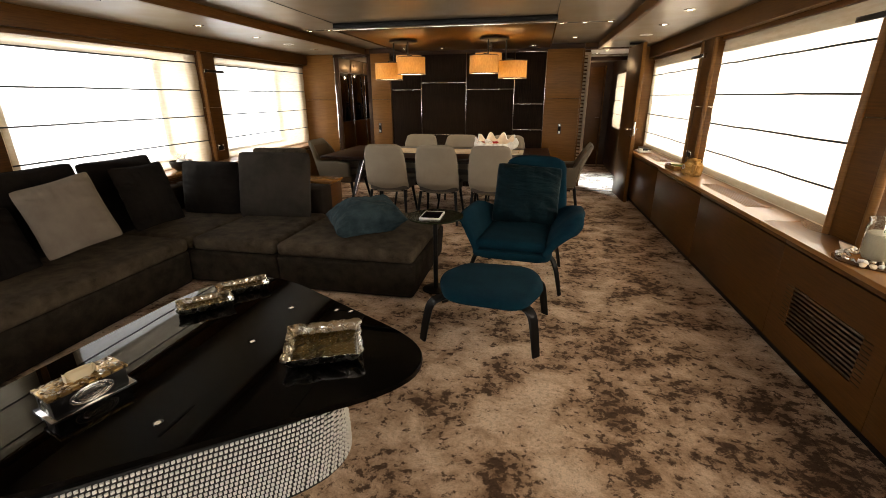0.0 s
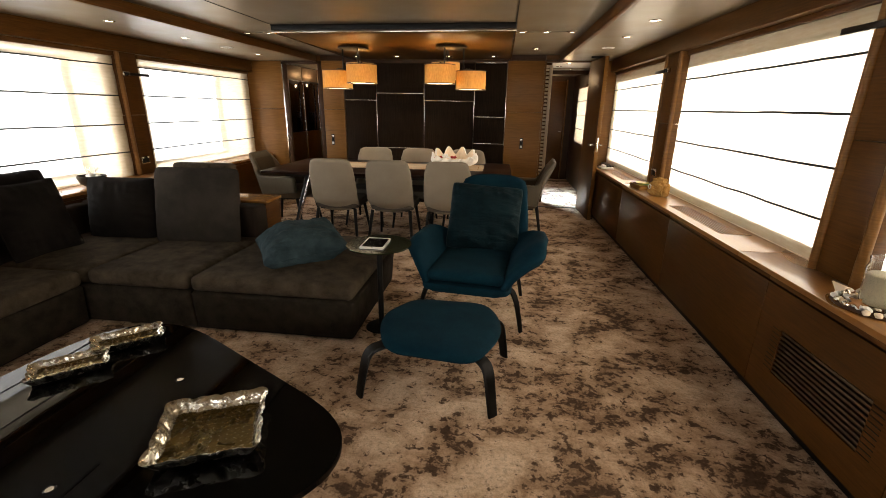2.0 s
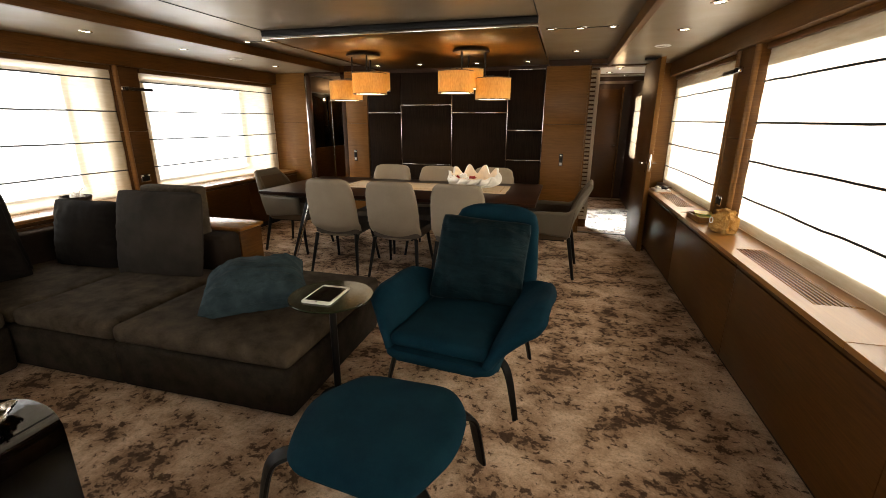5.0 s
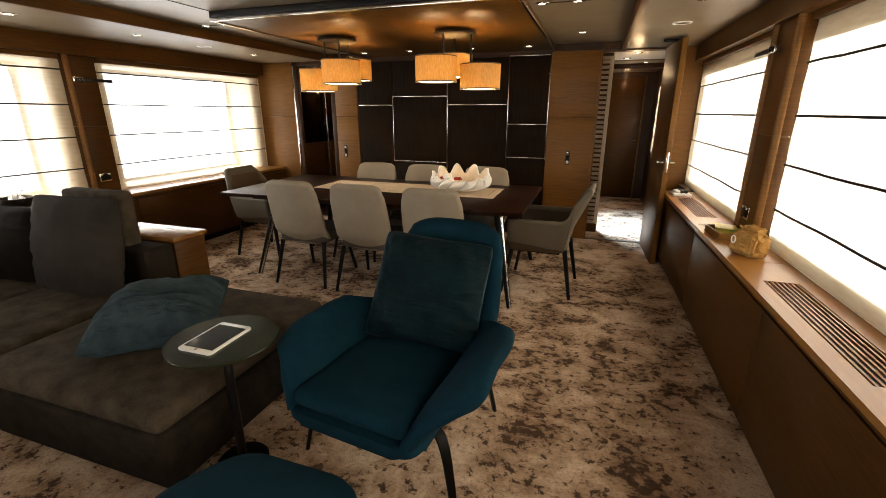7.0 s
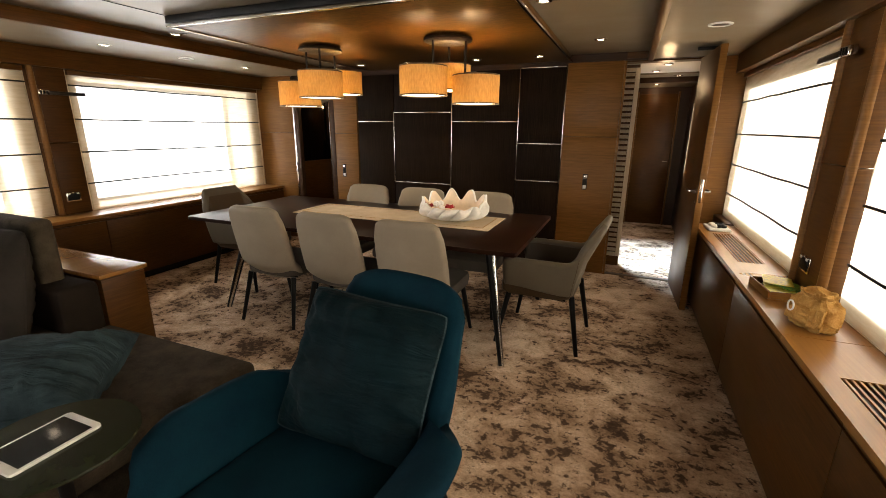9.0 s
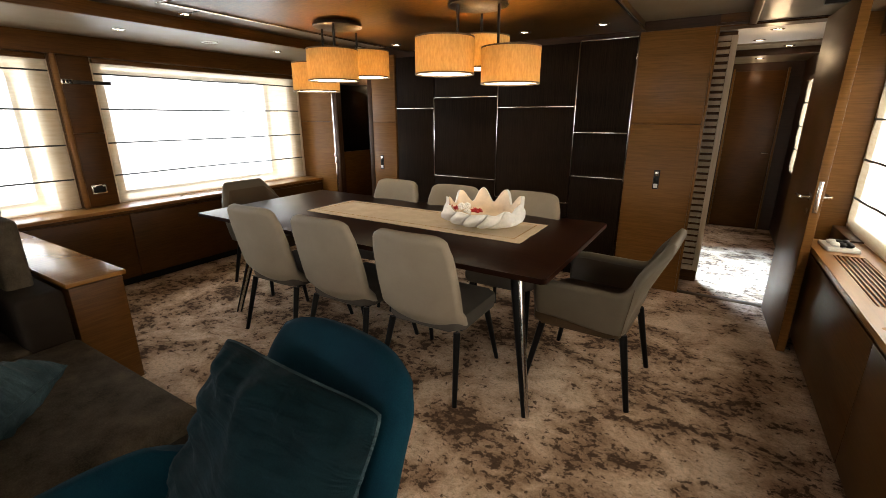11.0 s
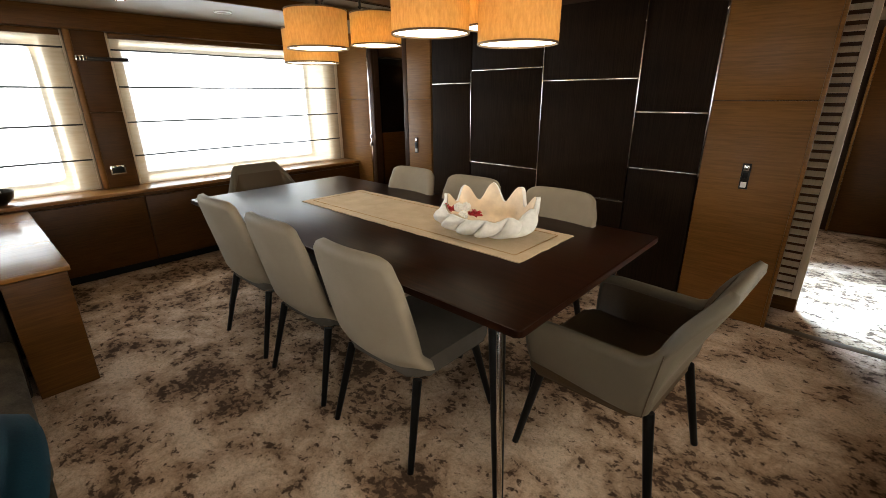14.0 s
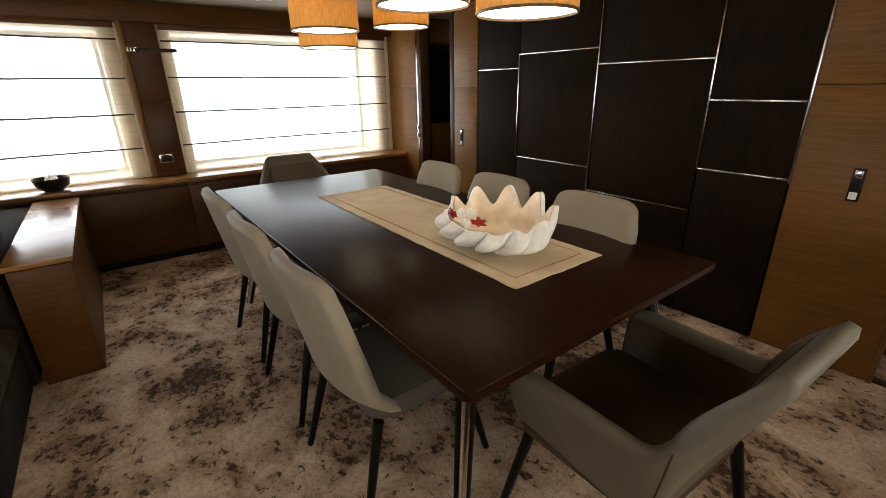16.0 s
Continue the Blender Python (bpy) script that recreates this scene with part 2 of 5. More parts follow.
WHITE = plain("white_ceramic", (0.8, 0.78, 0.74), 0.35, 0.0, 50.0, 0.05)
SHELL_WHITE = plain("shell_white", (0.9, 0.885, 0.85), 0.45, 0.0, 45.0, 0.07)
SHELL_PEACH = plain("shell_peach", (0.88, 0.72, 0.54), 0.32, 0.0, 14.0, 0.16)
RED = plain("red_coral", (0.42, 0.012, 0.014), 0.5, 0.0, 120.0, 0.3)
CREAM = plain("cream_wax", (0.72, 0.62, 0.42), 0.5, 0.0, 20.0, 0.06)
TAN = cloth("tan_canvas", (0.26, 0.12, 0.022), (0.58, 0.34, 0.11), 160.0, 26.0, 0.6, 0.0, 0.4)
WEAVE_PALE = plain("woven_pale", (0.86, 0.83, 0.78), 0.5, 0.0, 90.0, 0.1)
WEAVE_DARK = plain("woven_dark", (0.005, 0.0045, 0.004), 0.7, 0.0, 90.0, 0.2)
SCREEN = plain("dark_screen", (0.003, 0.003, 0.0035), 0.08, 0.0, 5.0, 0.1, 0.0)
TABLE_WOOD.node_tree.nodes["Principled BSDF"].inputs["Specular IOR Level"].default_value = 0.15
for m in (SCREEN, OLIVE_GLASS):
    m.node_tree.nodes["Principled BSDF"].inputs["Specular IOR Level"].default_value = 0.22
GREEN = plain("green_print", (0.26, 0.48, 0.06), 0.4, 0.0, 60.0, 0.5)
YELLOW = plain("yellow_print", (0.8, 0.66, 0.06), 0.4, 0.0, 60.0, 0.3)
GLASS = glass_material("clear_glass")
LAMP_ON = glowing("lamp_face", (1.0, 0.82, 0.6), 14.0)
DIFFUSER = glowing("shade_diffuser", (1.0, 0.84, 0.58), 4.0)

# ---- mesh helpers ----


def finish(name, bm, mat, angle=38):
    bmesh.ops.recalc_face_normals(bm, faces=bm.faces)
    me = bpy.data.meshes.new(name)
    bm.to_mesh(me)
    bm.free()
    me.materials.append(mat)
    for f in me.polygons:
        f.use_smooth = True
    me.set_sharp_from_angle(angle=radians(angle))
    return me


def part(name, bm, mat, parent, label="", at=None, angle=38):
    ob = new(name, finish(name, bm, mat, angle))
    ob.parent = parent
    if at is not None:
        ob.matrix_basis = at
    return tagged(ob, label)


def thing(name, label, category, at=None, group=""):
    ob = new(name)
    ob.empty_display_size = 0.1
    if at is not None:
        ob.matrix_basis = at
    return tagged(ob, label, category, group)


def solid(name, bm, mat, label, category, group="", at=None):
    ob = new(name, finish(name, bm, mat))
    if at is not None:
        ob.matrix_basis = at
    return tagged(ob, label, category, group)


def structure(name, bm, mat, label="", at=None):
    ob = new(name, finish(name, bm, mat))
    if at is not None:
        ob.matrix_basis = at
    return tagged(ob, label, "", "", "structure")


def box(lo, hi, bevel=0.0, seg=2, bm=None):
    own = bmesh.new()
    bmesh.ops.create_cube(own, size=1.0)
    for v in own.verts:
        v.co = Vector([(a + b) / 2 + c * (b - a) for a, b, c in zip(lo, hi, v.co)])
    if bevel:
        bmesh.ops.bevel(own, geom=own.edges[:], offset=bevel, segments=seg, profile=0.5, affect="EDGES")
    return merge(bm, own)


def merge(bm, own):
    if bm is None:
        return own
    me = bpy.data.meshes.new("t")
    own.to_mesh(me)
    own.free()
    bm.from_mesh(me)
    bpy.data.meshes.remove(me)
    return bm


def rod(a, b, r0, r1=None, seg=14, bm=None):
    a, b = Vector(a), Vector(b)
    own = bmesh.new()
    bmesh.ops.create_cone(own, cap_ends=True, segments=seg, radius1=r0, radius2=r0 if r1 is None else r1, depth=(b - a).length)
    m = Matrix.Translation((a + b) / 2) @ (b - a).to_track_quat("Z", "Y").to_matrix().to_4x4()
    bmesh.ops.transform(own, matrix=m, verts=own.verts)
    return merge(bm, own)


def turned(profile, seg=32, bm=None):
    """A body of revolution from (radius, height) pairs."""
    own = bmesh.new()
    rings = []
    for r, z in profile:
        rings.append([own.verts.new((r * math.cos(2 * math.pi * i / seg), r * math.sin(2 * math.pi * i / seg), z)) for i in range(seg)])
    for p, q in zip(rings, rings[1:]):
        for i in range(seg):
            own.faces.new((p[i], p[(i + 1) % seg], q[(i + 1) % seg], q[i]))
    own.faces.new(rings[0][::-1])
    own.faces.new(rings[-1])
    return merge(bm, own)


def prism(points, z0, z1, bevel=0.0, seg=2, bm=None):
    own = bmesh.new()
    low = [own.verts.new((x, y, z0)) for x, y in points]
    high = [own.verts.new((x, y, z1)) for x, y in points]
    own.faces.new(low[::-1])
    own.faces.new(high)
    n = len(points)
    for i in range(n):
        own.faces.new((low[i], low[(i + 1) % n], high[(i + 1) % n], high[i]))
    if bevel:
        rim = [e for e in own.edges if abs(e.verts[0].co.z - e.verts[1].co.z) < 1e-6]
        bmesh.ops.bevel(own, geom=rim, offset=bevel, segments=seg, profile=0.5, affect="EDGES")
    return merge(bm, own)


def rounded(points, radius, steps=8):
    """A polygon with its corners rounded."""
    out, n = [], len(points)
    for i, p in enumerate(points):
        p = Vector(p)
        a, b = Vector(points[i - 1]) - p, Vector(points[(i + 1) % n]) - p
        r = radius[i] if isinstance(radius, (list, tuple)) else radius
        s, e = p + a.normalized() * min(r, a.length * 0.49), p + b.normalized() * min(r, b.length * 0.49)
        for k in range(steps + 1):
            t = k / steps
            q = s * (1 - t) ** 2 + p * 2 * t * (1 - t) + e * t * t
            out.append((q.x, q.y))
    return out


def shell(f, nu, nv, thick, bm=None):
    """A sheet f(u, v) with 0 <= u, v <= 1, thickened on its far side, closed at the rim."""
    g = [[Vector(f(i / nu, j / nv)) for j in range(nv + 1)] for i in range(nu + 1)]
    own = bmesh.new()
    front, back = [], []
    for i in range(nu + 1):
        fr, bk = [], []
        for j in range(nv + 1):
            du = g[min(i + 1, nu)][j] - g[max(i - 1, 0)][j]
            dv = g[i][min(j + 1, nv)] - g[i][max(j - 1, 0)]
            n = du.cross(dv)
            n = n.normalized() if n.length > 1e-9 else Vector((0, 0, 1))
            edge = min(i, nu - i, j, nv - j)
            t = thick * (0.5 if edge == 0 else 0.9 if edge == 1 else 1.0)
            inset = n * (thick * 0.25 if edge == 0 else 0.0)
            fr.append(own.verts.new(g[i][j] - inset))
            bk.append(own.verts.new(g[i][j] - inset - n * t))
        front.append(fr)
        back.append(bk)
    for i in range(nu):
        for j in range(nv):
            own.faces.new((front[i][j], front[i + 1][j], front[i + 1][j + 1], front[i][j + 1]))
            own.faces.new((back[i][j], back[i][j + 1], back[i + 1][j + 1], back[i + 1][j]))
    rim = [(i, 0) for i in range(nu)] + [(nu, j) for j in range(nv)] + [(i, nv) for i in range(nu, 0, -1)] + [(0, j) for j in range(nv, 0, -1)]
    for k, (i, j) in enumerate(rim):
        p, q = rim[(k + 1) % len(rim)]
        own.faces.new((front[i][j], back[i][j], back[p][q], front[p][q]))
    return merge(bm, own)


def pad(w, h, d, seed=0, n=22, wrinkle=0.012, ears=0.06, power=2.3, bm=None):
    """A stuffed cushion: w across x, h up z, d through y, about its middle."""
    own = bmesh.new()
    off = Vector((seed * 7.3, seed * 3.1, seed * 1.7))

    def at(i, j, side):
        u, v = math.sin((i / n - 0.5) * math.pi), math.sin((j / n - 0.5) * math.pi)
        puff = max(0.0, (1 - abs(u) ** power) * (1 - abs(v) ** power)) ** 0.54
        blunt = 1 - 0.055 * (u * v) ** 6
        x = u * w / 2 * (1 - ears * (1 - v * v)) * blunt
        z = v * h / 2 * (1 - ears * (1 - u * u)) * blunt
        soft = min(1.0, puff * 1.6) ** 1.6
        fold = noise.noise(Vector((x * 6, side * 2.0, z * 5)) + off) * wrinkle * 1.2
        gather = noise.noise(Vector((u * 1.3, side * 5.0, v * 8 + u * 1.5)) + off) * abs(u) ** 1.6 + 0.6 * noise.noise(Vector((u * 8 + v * 1.5, side * 5.0, v * 1.3)) + off) * abs(v) ** 1.6
        return Vector((x, side * (d / 2 * puff + (fold + gather * wrinkle * 2.2) * soft), z))
    front = [[own.verts.new(at(i, j, -1)) for j in range(n + 1)] for i in range(n + 1)]
    back = [[front[i][j] if i in (0, n) or j in (0, n) else own.verts.new(at(i, j, 1)) for j in range(n + 1)] for i in range(n + 1)]
    for i in range(n):
        for j in range(n):
            own.faces.new((front[i][j], front[i + 1][j], front[i + 1][j + 1], front[i][j + 1]))
            own.faces.new((back[i][j], back[i][j + 1], back[i + 1][j + 1], back[i + 1][j]))
    return merge(bm, own)


def piping(w, h, ears=0.06, r=0.005, n=22):
    """The welt round a cushion's edge."""
    own = bmesh.new()
    loop = []
    for k in range(4 * n):
        s, e = divmod(k, n)
        c = math.sin((e / n - 0.5) * math.pi)
        u, v = ((c, -1), (1, c), (-c, 1), (-1, -c))[s]
        loop.append(Vector((u * w / 2 * (1 - ears * (1 - v * v)), 0, v * h / 2 * (1 - ears * (1 - u * u)))) * (1 - 0.055 * (u * v) ** 6))
    rings = []
    for p in loop:
        d = p.normalized()
        rings.append([own.verts.new(p + d * r * math.cos(a) + Vector((0, r * math.sin(a), 0))) for a in (0, 1.57, 3.14, 4.71)])
    for i in range(len(rings)):
        p, q = rings[i], rings[(i + 1) % len(rings)]
        for k in range(4):
            own.faces.new((p[k], p[(k + 1) % 4], q[(k + 1) % 4], q[k]))
    return own


def pillow(name, label, mat, w, h, d, at, seed=1, wrinkle=0.012, ears=0.06, welt=None, group=""):
    root = thing(name, label, "cushion", at, group)
    part("cushion_body", pad(w, h, d, seed, 52, wrinkle, ears), mat, root, "", None, 80)
    part("piping", piping(w, h, ears, 0.005, 52), welt or mat, root)
    return root


def sweep(path, half_w, half_t, side=(1, 0, 0), n=8, bm=None):
    """A bar of rounded section along a path; half_w across side, half_t the other way."""
    own = bmesh.new()
    pts = [Vector(p) for p in path]
    rings = []
    for i, p in enumerate(pts):
        d = (pts[min(i + 1, len(pts) - 1)] - pts[max(i - 1, 0)]).normalized()
        a = Vector(side)
        a = (a - d * a.dot(d)).normalized()
        b = d.cross(a)
        f = i / (len(pts) - 1)
        w, t = (v[0] + (v[1] - v[0]) * f if isinstance(v, tuple) else v for v in (half_w, half_t))
        ring = []
        for k in range(n):
            c, s = math.cos(2 * math.pi * k / n), math.sin(2 * math.pi * k / n)
            ring.append(own.verts.new(p + a * w * math.copysign(abs(c) ** 0.6, c) + b * t * math.copysign(abs(s) ** 0.6, s)))
        rings.append(ring)
    for p, q in zip(rings, rings[1:]):
        for k in range(n):
            own.faces.new((p[k], p[(k + 1) % n], q[(k + 1) % n], q[k]))
    own.faces.new(rings[0][::-1])
    own.faces.new(rings[-1])
    return merge(bm, own)


def bend(points, steps=5):
    """A smooth curve through points."""
    p = [Vector(q) for q in points]
    p = [p[0] * 2 - p[1]] + p + [p[-1] * 2 - p[-2]]
    out = []
    for i in range(1, len(p) - 2):
        for k in range(steps):
            t = k / steps
            a, b, c, d = p[i - 1:i + 3]
            out.append(0.5 * (2 * b + (c - a) * t + (2 * a - 5 * b + 4 * c - d) * t * t + (3 * b - a - 3 * c + d) * t ** 3))
    return out + [p[-2]]


# The starboard side runs a little inward going forward.
RIGHT = pose(1.36, 4.0, 0, 0, 0, 1.1) @ pose(-1.36, -4.0, 0)

def frame_board(lo, hi, hole, axis=0):
    """One board with a rectangular hole; axis: the direction of its thickness; hole: (a0, a1, b0, b1) in the two others."""
    p, q = [k for k in range(3) if k != axis]
    own = bmesh.new()
    rings = []
    for t in (lo[axis], hi[axis]):
        for a0, a1, b0, b1 in ((lo[p], hi[p], lo[q], hi[q]), hole):
            ring = []
            for a, b in ((a0, b0), (a1, b0), (a1, b1), (a0, b1)):
                co = [0, 0, 0]
                co[axis], co[p], co[q] = t, a, b
                ring.append(own.verts.new(co))
            rings.append(ring)
    for r, s in ((0, 1), (2, 3), (0, 2), (1, 3)):
        for k in range(4):
            own.faces.new((rings[r][k], rings[r][(k + 1) % 4], rings[s][(k + 1) % 4], rings[s][k]))
    return own


# ---- shell of the room ----
structure("floor", box((-4.2, -2.6, -0.12), (1.9, 7.16, 0.0)), CARPET, "mottled beige and brown carpet")
structure("ceiling", box((-2.7, -2.6, 2.12), (0.8, 7.09, 2.3)), CEILING, "beige lacquered ceiling panels")
structure("ceiling_port", box((-4.2, -2.6, 2.05), (-2.703, 7.09, 2.3)), CEILING, "lowered beige ceiling border")
structure("ceiling_starboard", box((0.803, -2.6, 2.05), (1.9, 7.09, 2.3)), CEILING, "lowered beige ceiling border")
structure("trim_port", box((-2.735, -2.6, 2.035), (-2.69, 7.08, 2.118), 0.004), WALNUT, "walnut trim along the ceiling step")
structure("trim_starboard", box((0.79, -2.6, 2.035), (0.835, 7.08, 2.118), 0.004), WALNUT, "walnut trim along the ceiling step")
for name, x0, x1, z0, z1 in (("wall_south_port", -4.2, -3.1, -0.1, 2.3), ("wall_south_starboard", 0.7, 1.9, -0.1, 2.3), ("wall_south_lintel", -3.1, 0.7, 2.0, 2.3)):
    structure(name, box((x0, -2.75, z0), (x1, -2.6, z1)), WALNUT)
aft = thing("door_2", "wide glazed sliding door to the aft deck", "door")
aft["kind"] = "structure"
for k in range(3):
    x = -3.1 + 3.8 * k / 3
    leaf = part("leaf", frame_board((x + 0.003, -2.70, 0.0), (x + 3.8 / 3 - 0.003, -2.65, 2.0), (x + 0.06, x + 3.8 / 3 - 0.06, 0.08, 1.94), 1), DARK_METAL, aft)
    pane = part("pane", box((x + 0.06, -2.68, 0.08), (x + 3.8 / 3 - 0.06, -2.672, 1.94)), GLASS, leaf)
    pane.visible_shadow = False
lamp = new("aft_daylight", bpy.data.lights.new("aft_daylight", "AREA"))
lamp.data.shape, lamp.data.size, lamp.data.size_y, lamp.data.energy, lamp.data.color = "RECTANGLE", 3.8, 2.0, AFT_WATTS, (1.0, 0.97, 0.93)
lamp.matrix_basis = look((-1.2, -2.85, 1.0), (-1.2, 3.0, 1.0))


def pierced(lo, hi, holes, axis_x=True, bm=None):
    """A wall along y (thickness in x), with holes (y0, y1, z0, z1) cut clean through."""
    own = bmesh.new() if bm is None else bm
    ys = sorted({lo[1], hi[1], *[h[0] for h in holes], *[h[1] for h in holes]})
    for a, b in zip(ys, ys[1:]):
        hs = [h for h in holes if h[0] <= a and h[1] >= b]
        if hs:
            box((lo[0], a, lo[2]), (hi[0], b, hs[0][2]), bm=own)
            box((lo[0], a, hs[0][3]), (hi[0], b, hi[2]), bm=own)
        else:
            box((lo[0], a, lo[2]), (hi[0], b, hi[2]), bm=own)
    return own


def corner_fillers(x0, x1, y0, y1, z0, z1, r, bm):
    """Rounds the corners of an opening in a wall along y."""
    for cy, cz, sy, sz in ((y0, z0, 1, 1), (y1, z0, -1, 1), (y1, z1, -1, -1), (y0, z1, 1, -1)):
        pts = [(cy, cz)] + [(cy + sy * r * (1 - math.sin(a)), cz + sz * r * (1 - math.cos(a))) for a in [k * math.pi / 16 for k in range(9)]]
        own = bmesh.new()
        lo = [own.verts.new((x0, p, q)) for p, q in pts]
        hi = [own.verts.new((x1, p, q)) for p, q in pts]
        own.faces.new(lo)
        own.faces.new(hi[::-1])
        for i in range(len(pts)):
            j = (i + 1) % len(pts)
            own.faces.new((lo[i], hi[i], hi[j], lo[j]))
        merge(bm, own)


PORT = [(0.15, 2.24), (2.54, 4.62), (4.92, 7.02)]
STAR = [(0.3, 2.36), (2.70, 4.70), (5.10, 7.02)]
port_holes = [(a + 0.08, b - 0.12, 0.71, 1.84) for a, b in PORT]
star_holes = [(a, min(b + 0.33, 7.086), 0.72, 1.80) for a, b in STAR]
bm = pierced((-4.2, -2.6, -0.1), (-3.80, 7.09, 2.3), port_holes)
for y0, y1, z0, z1 in port_holes:
    corner_fillers(-4.19, -4.14, y0, y1, z0, z1, 0.16, bm)
structure("wall_port", bm, WALL_CREAM, "walnut side wall with three wide windows")
bm = pierced((1.63, -2.6, -0.1), (1.66, 7.09, 2.3), star_holes)
for y0, y1, z0, z1 in star_holes:
    corner_fillers(1.64, 1.655, y0, y1, z0, z1, 0.16, bm)
structure("wall_starboard", bm, WALL_CREAM, "walnut side wall with three wide windows", RIGHT)


def window(n, x, y0, y1, z0, z1, m, out):
    root = thing("window_%d" % n, "wide daylit window behind a roman blind", "window", m)
    root["kind"] = "structure"
    bm = box((x - 0.012, y0 + 0.03, z0 - 0.02), (x + 0.012, y1 - 0.03, z0 + 0.03), 0.004)
    for lo, hi in (((y0 + 0.03, z1 - 0.03), (y1 - 0.03, z1 + 0.02)), ((y0 - 0.02, z0 - 0.02), (y0 + 0.03, z1 + 0.02)), ((y1 - 0.03, z0 - 0.02), (y1 + 0.02, z1 + 0.02))):
        box((x - 0.012, lo[0], lo[1]), (x + 0.012, hi[0], hi[1]), 0.004, bm=bm)
    part("window_frame", bm, DARK_METAL, root)
    pane = part("pane", box((x - 0.003, y0, z0), (x + 0.003, y1, z1)), GLASS, root)
    pane.visible_shadow = False


for n, h in enumerate(port_holes):
    window(n + 1, -4.165, *h, Matrix(), -1)
    window_light(-4.23, *h, 1, WINDOW_WATTS * 1.06, (0.93, 0.97, 1.0))
for n, h in enumerate(star_holes):
    window(n + 4, 1.652, *h, RIGHT, 1)
    lamp = window_light(1.672, *h, -1, WINDOW_WATTS * 1.1, (1.0, 0.9, 0.74))
    lamp.matrix_basis = RIGHT @ lamp.matrix_basis


def blind(x, y0, y1, z0, z1, folds, into, m, label):
    """A roman blind of sheer cloth: bellied sections between thin dark battens."""
    root = thing("roman_blind", label, "blind", m, "blinds at the windows")
    zs = [z1] + folds + [z0]
    own = bmesh.new()
    rows, ny = [], 24
    for k, (a, b) in enumerate(zip(zs, zs[1:])):
        for s in range(6 if k < len(zs) - 2 else 7):
            t = s / 6
            belly = into * 0.007 * math.sin(math.pi * t)
            rows.append([(x + belly + 0.004 * noise.noise(Vector((j * 0.6, k, y0))), y0 + (y1 - y0) * j / ny, a + (b - a) * t) for j in range(ny + 1)])
    grid = [[own.verts.new(p) for p in r] for r in rows]
    for p, q in zip(grid, grid[1:]):
        for j in range(ny):
            own.faces.new((p[j], p[j + 1], q[j + 1], q[j]))
    part("fabric", own, SHEER, root)
    for z in folds:
        line = [(x + into * 0.008, y0 + (y1 - y0) * j / 12, z + 0.006 * noise.noise(Vector((y0 + j * 0.6, z * 9, x)))) for j in range(13)]
        part("batten", sweep(line, 0.0062, 0.004, (0, 0, 1), 8), BLACK, root)
    part("head_rail", box((min(x, x + into * 0.03), y0, z1 - 0.01), (max(x, x + into * 0.03), y1, z1 + 0.03), 0.004), WALNUT, root)
    return root


for a, b in PORT:
    blind(-3.765, a, b, 0.70, 1.865, [1.775, 1.492, 1.214, 0.938], 1, Matrix(), "cream sheer roman blind drawn down")
for a, b in STAR:
    blind(1.622, a, b, 0.70, 1.875, [1.668, 1.411, 1.158, 0.912], -1, RIGHT, "cream sheer roman blind drawn down")

# Panelling between and above the windows.


def column(y0, y1, side, m):
    x0, x1 = ((-3.798, -3.735) if side < 0 else (1.565, 1.628))
    root = thing("wall_column", "walnut wall column with a rounded edge strip", "column", m, "columns between the windows")
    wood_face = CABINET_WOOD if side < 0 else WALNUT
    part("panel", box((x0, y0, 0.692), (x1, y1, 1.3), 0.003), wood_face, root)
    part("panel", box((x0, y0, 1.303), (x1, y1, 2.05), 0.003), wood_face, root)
    e = x1 if side < 0 else x0
    for y in ((y0 + 0.02,) if side < 0 else (y0 + 0.02, y1 - 0.02)):
        part("edge_strip", rod((e, y, 0.692), (e, y, 2.048), 0.022, None, 16), WALNUT_LIGHT, root)
    return root


for y0, y1 in ((2.26, 2.52), (4.64, 4.90), (-0.2, 0.13)):
    column(y0, y1, -1, Matrix())
for y0, y1 in ((2.38, 2.68), (4.72, 5.08), (-0.1, 0.28)):
    column(y0, y1, 1, RIGHT)
structure("valance_port", box((-3.798, -2.6, 1.9), (-3.70, 7.085, 2.049), 0.003), WALNUT, "walnut valance above the windows")
structure("valance_starboard", box((1.53, -2.6, 1.9), (1.628, 7.02, 2.049), 0.003), WALNUT, "walnut valance above the windows", RIGHT)

# Low cabinets under the windows, with a sill board on top.


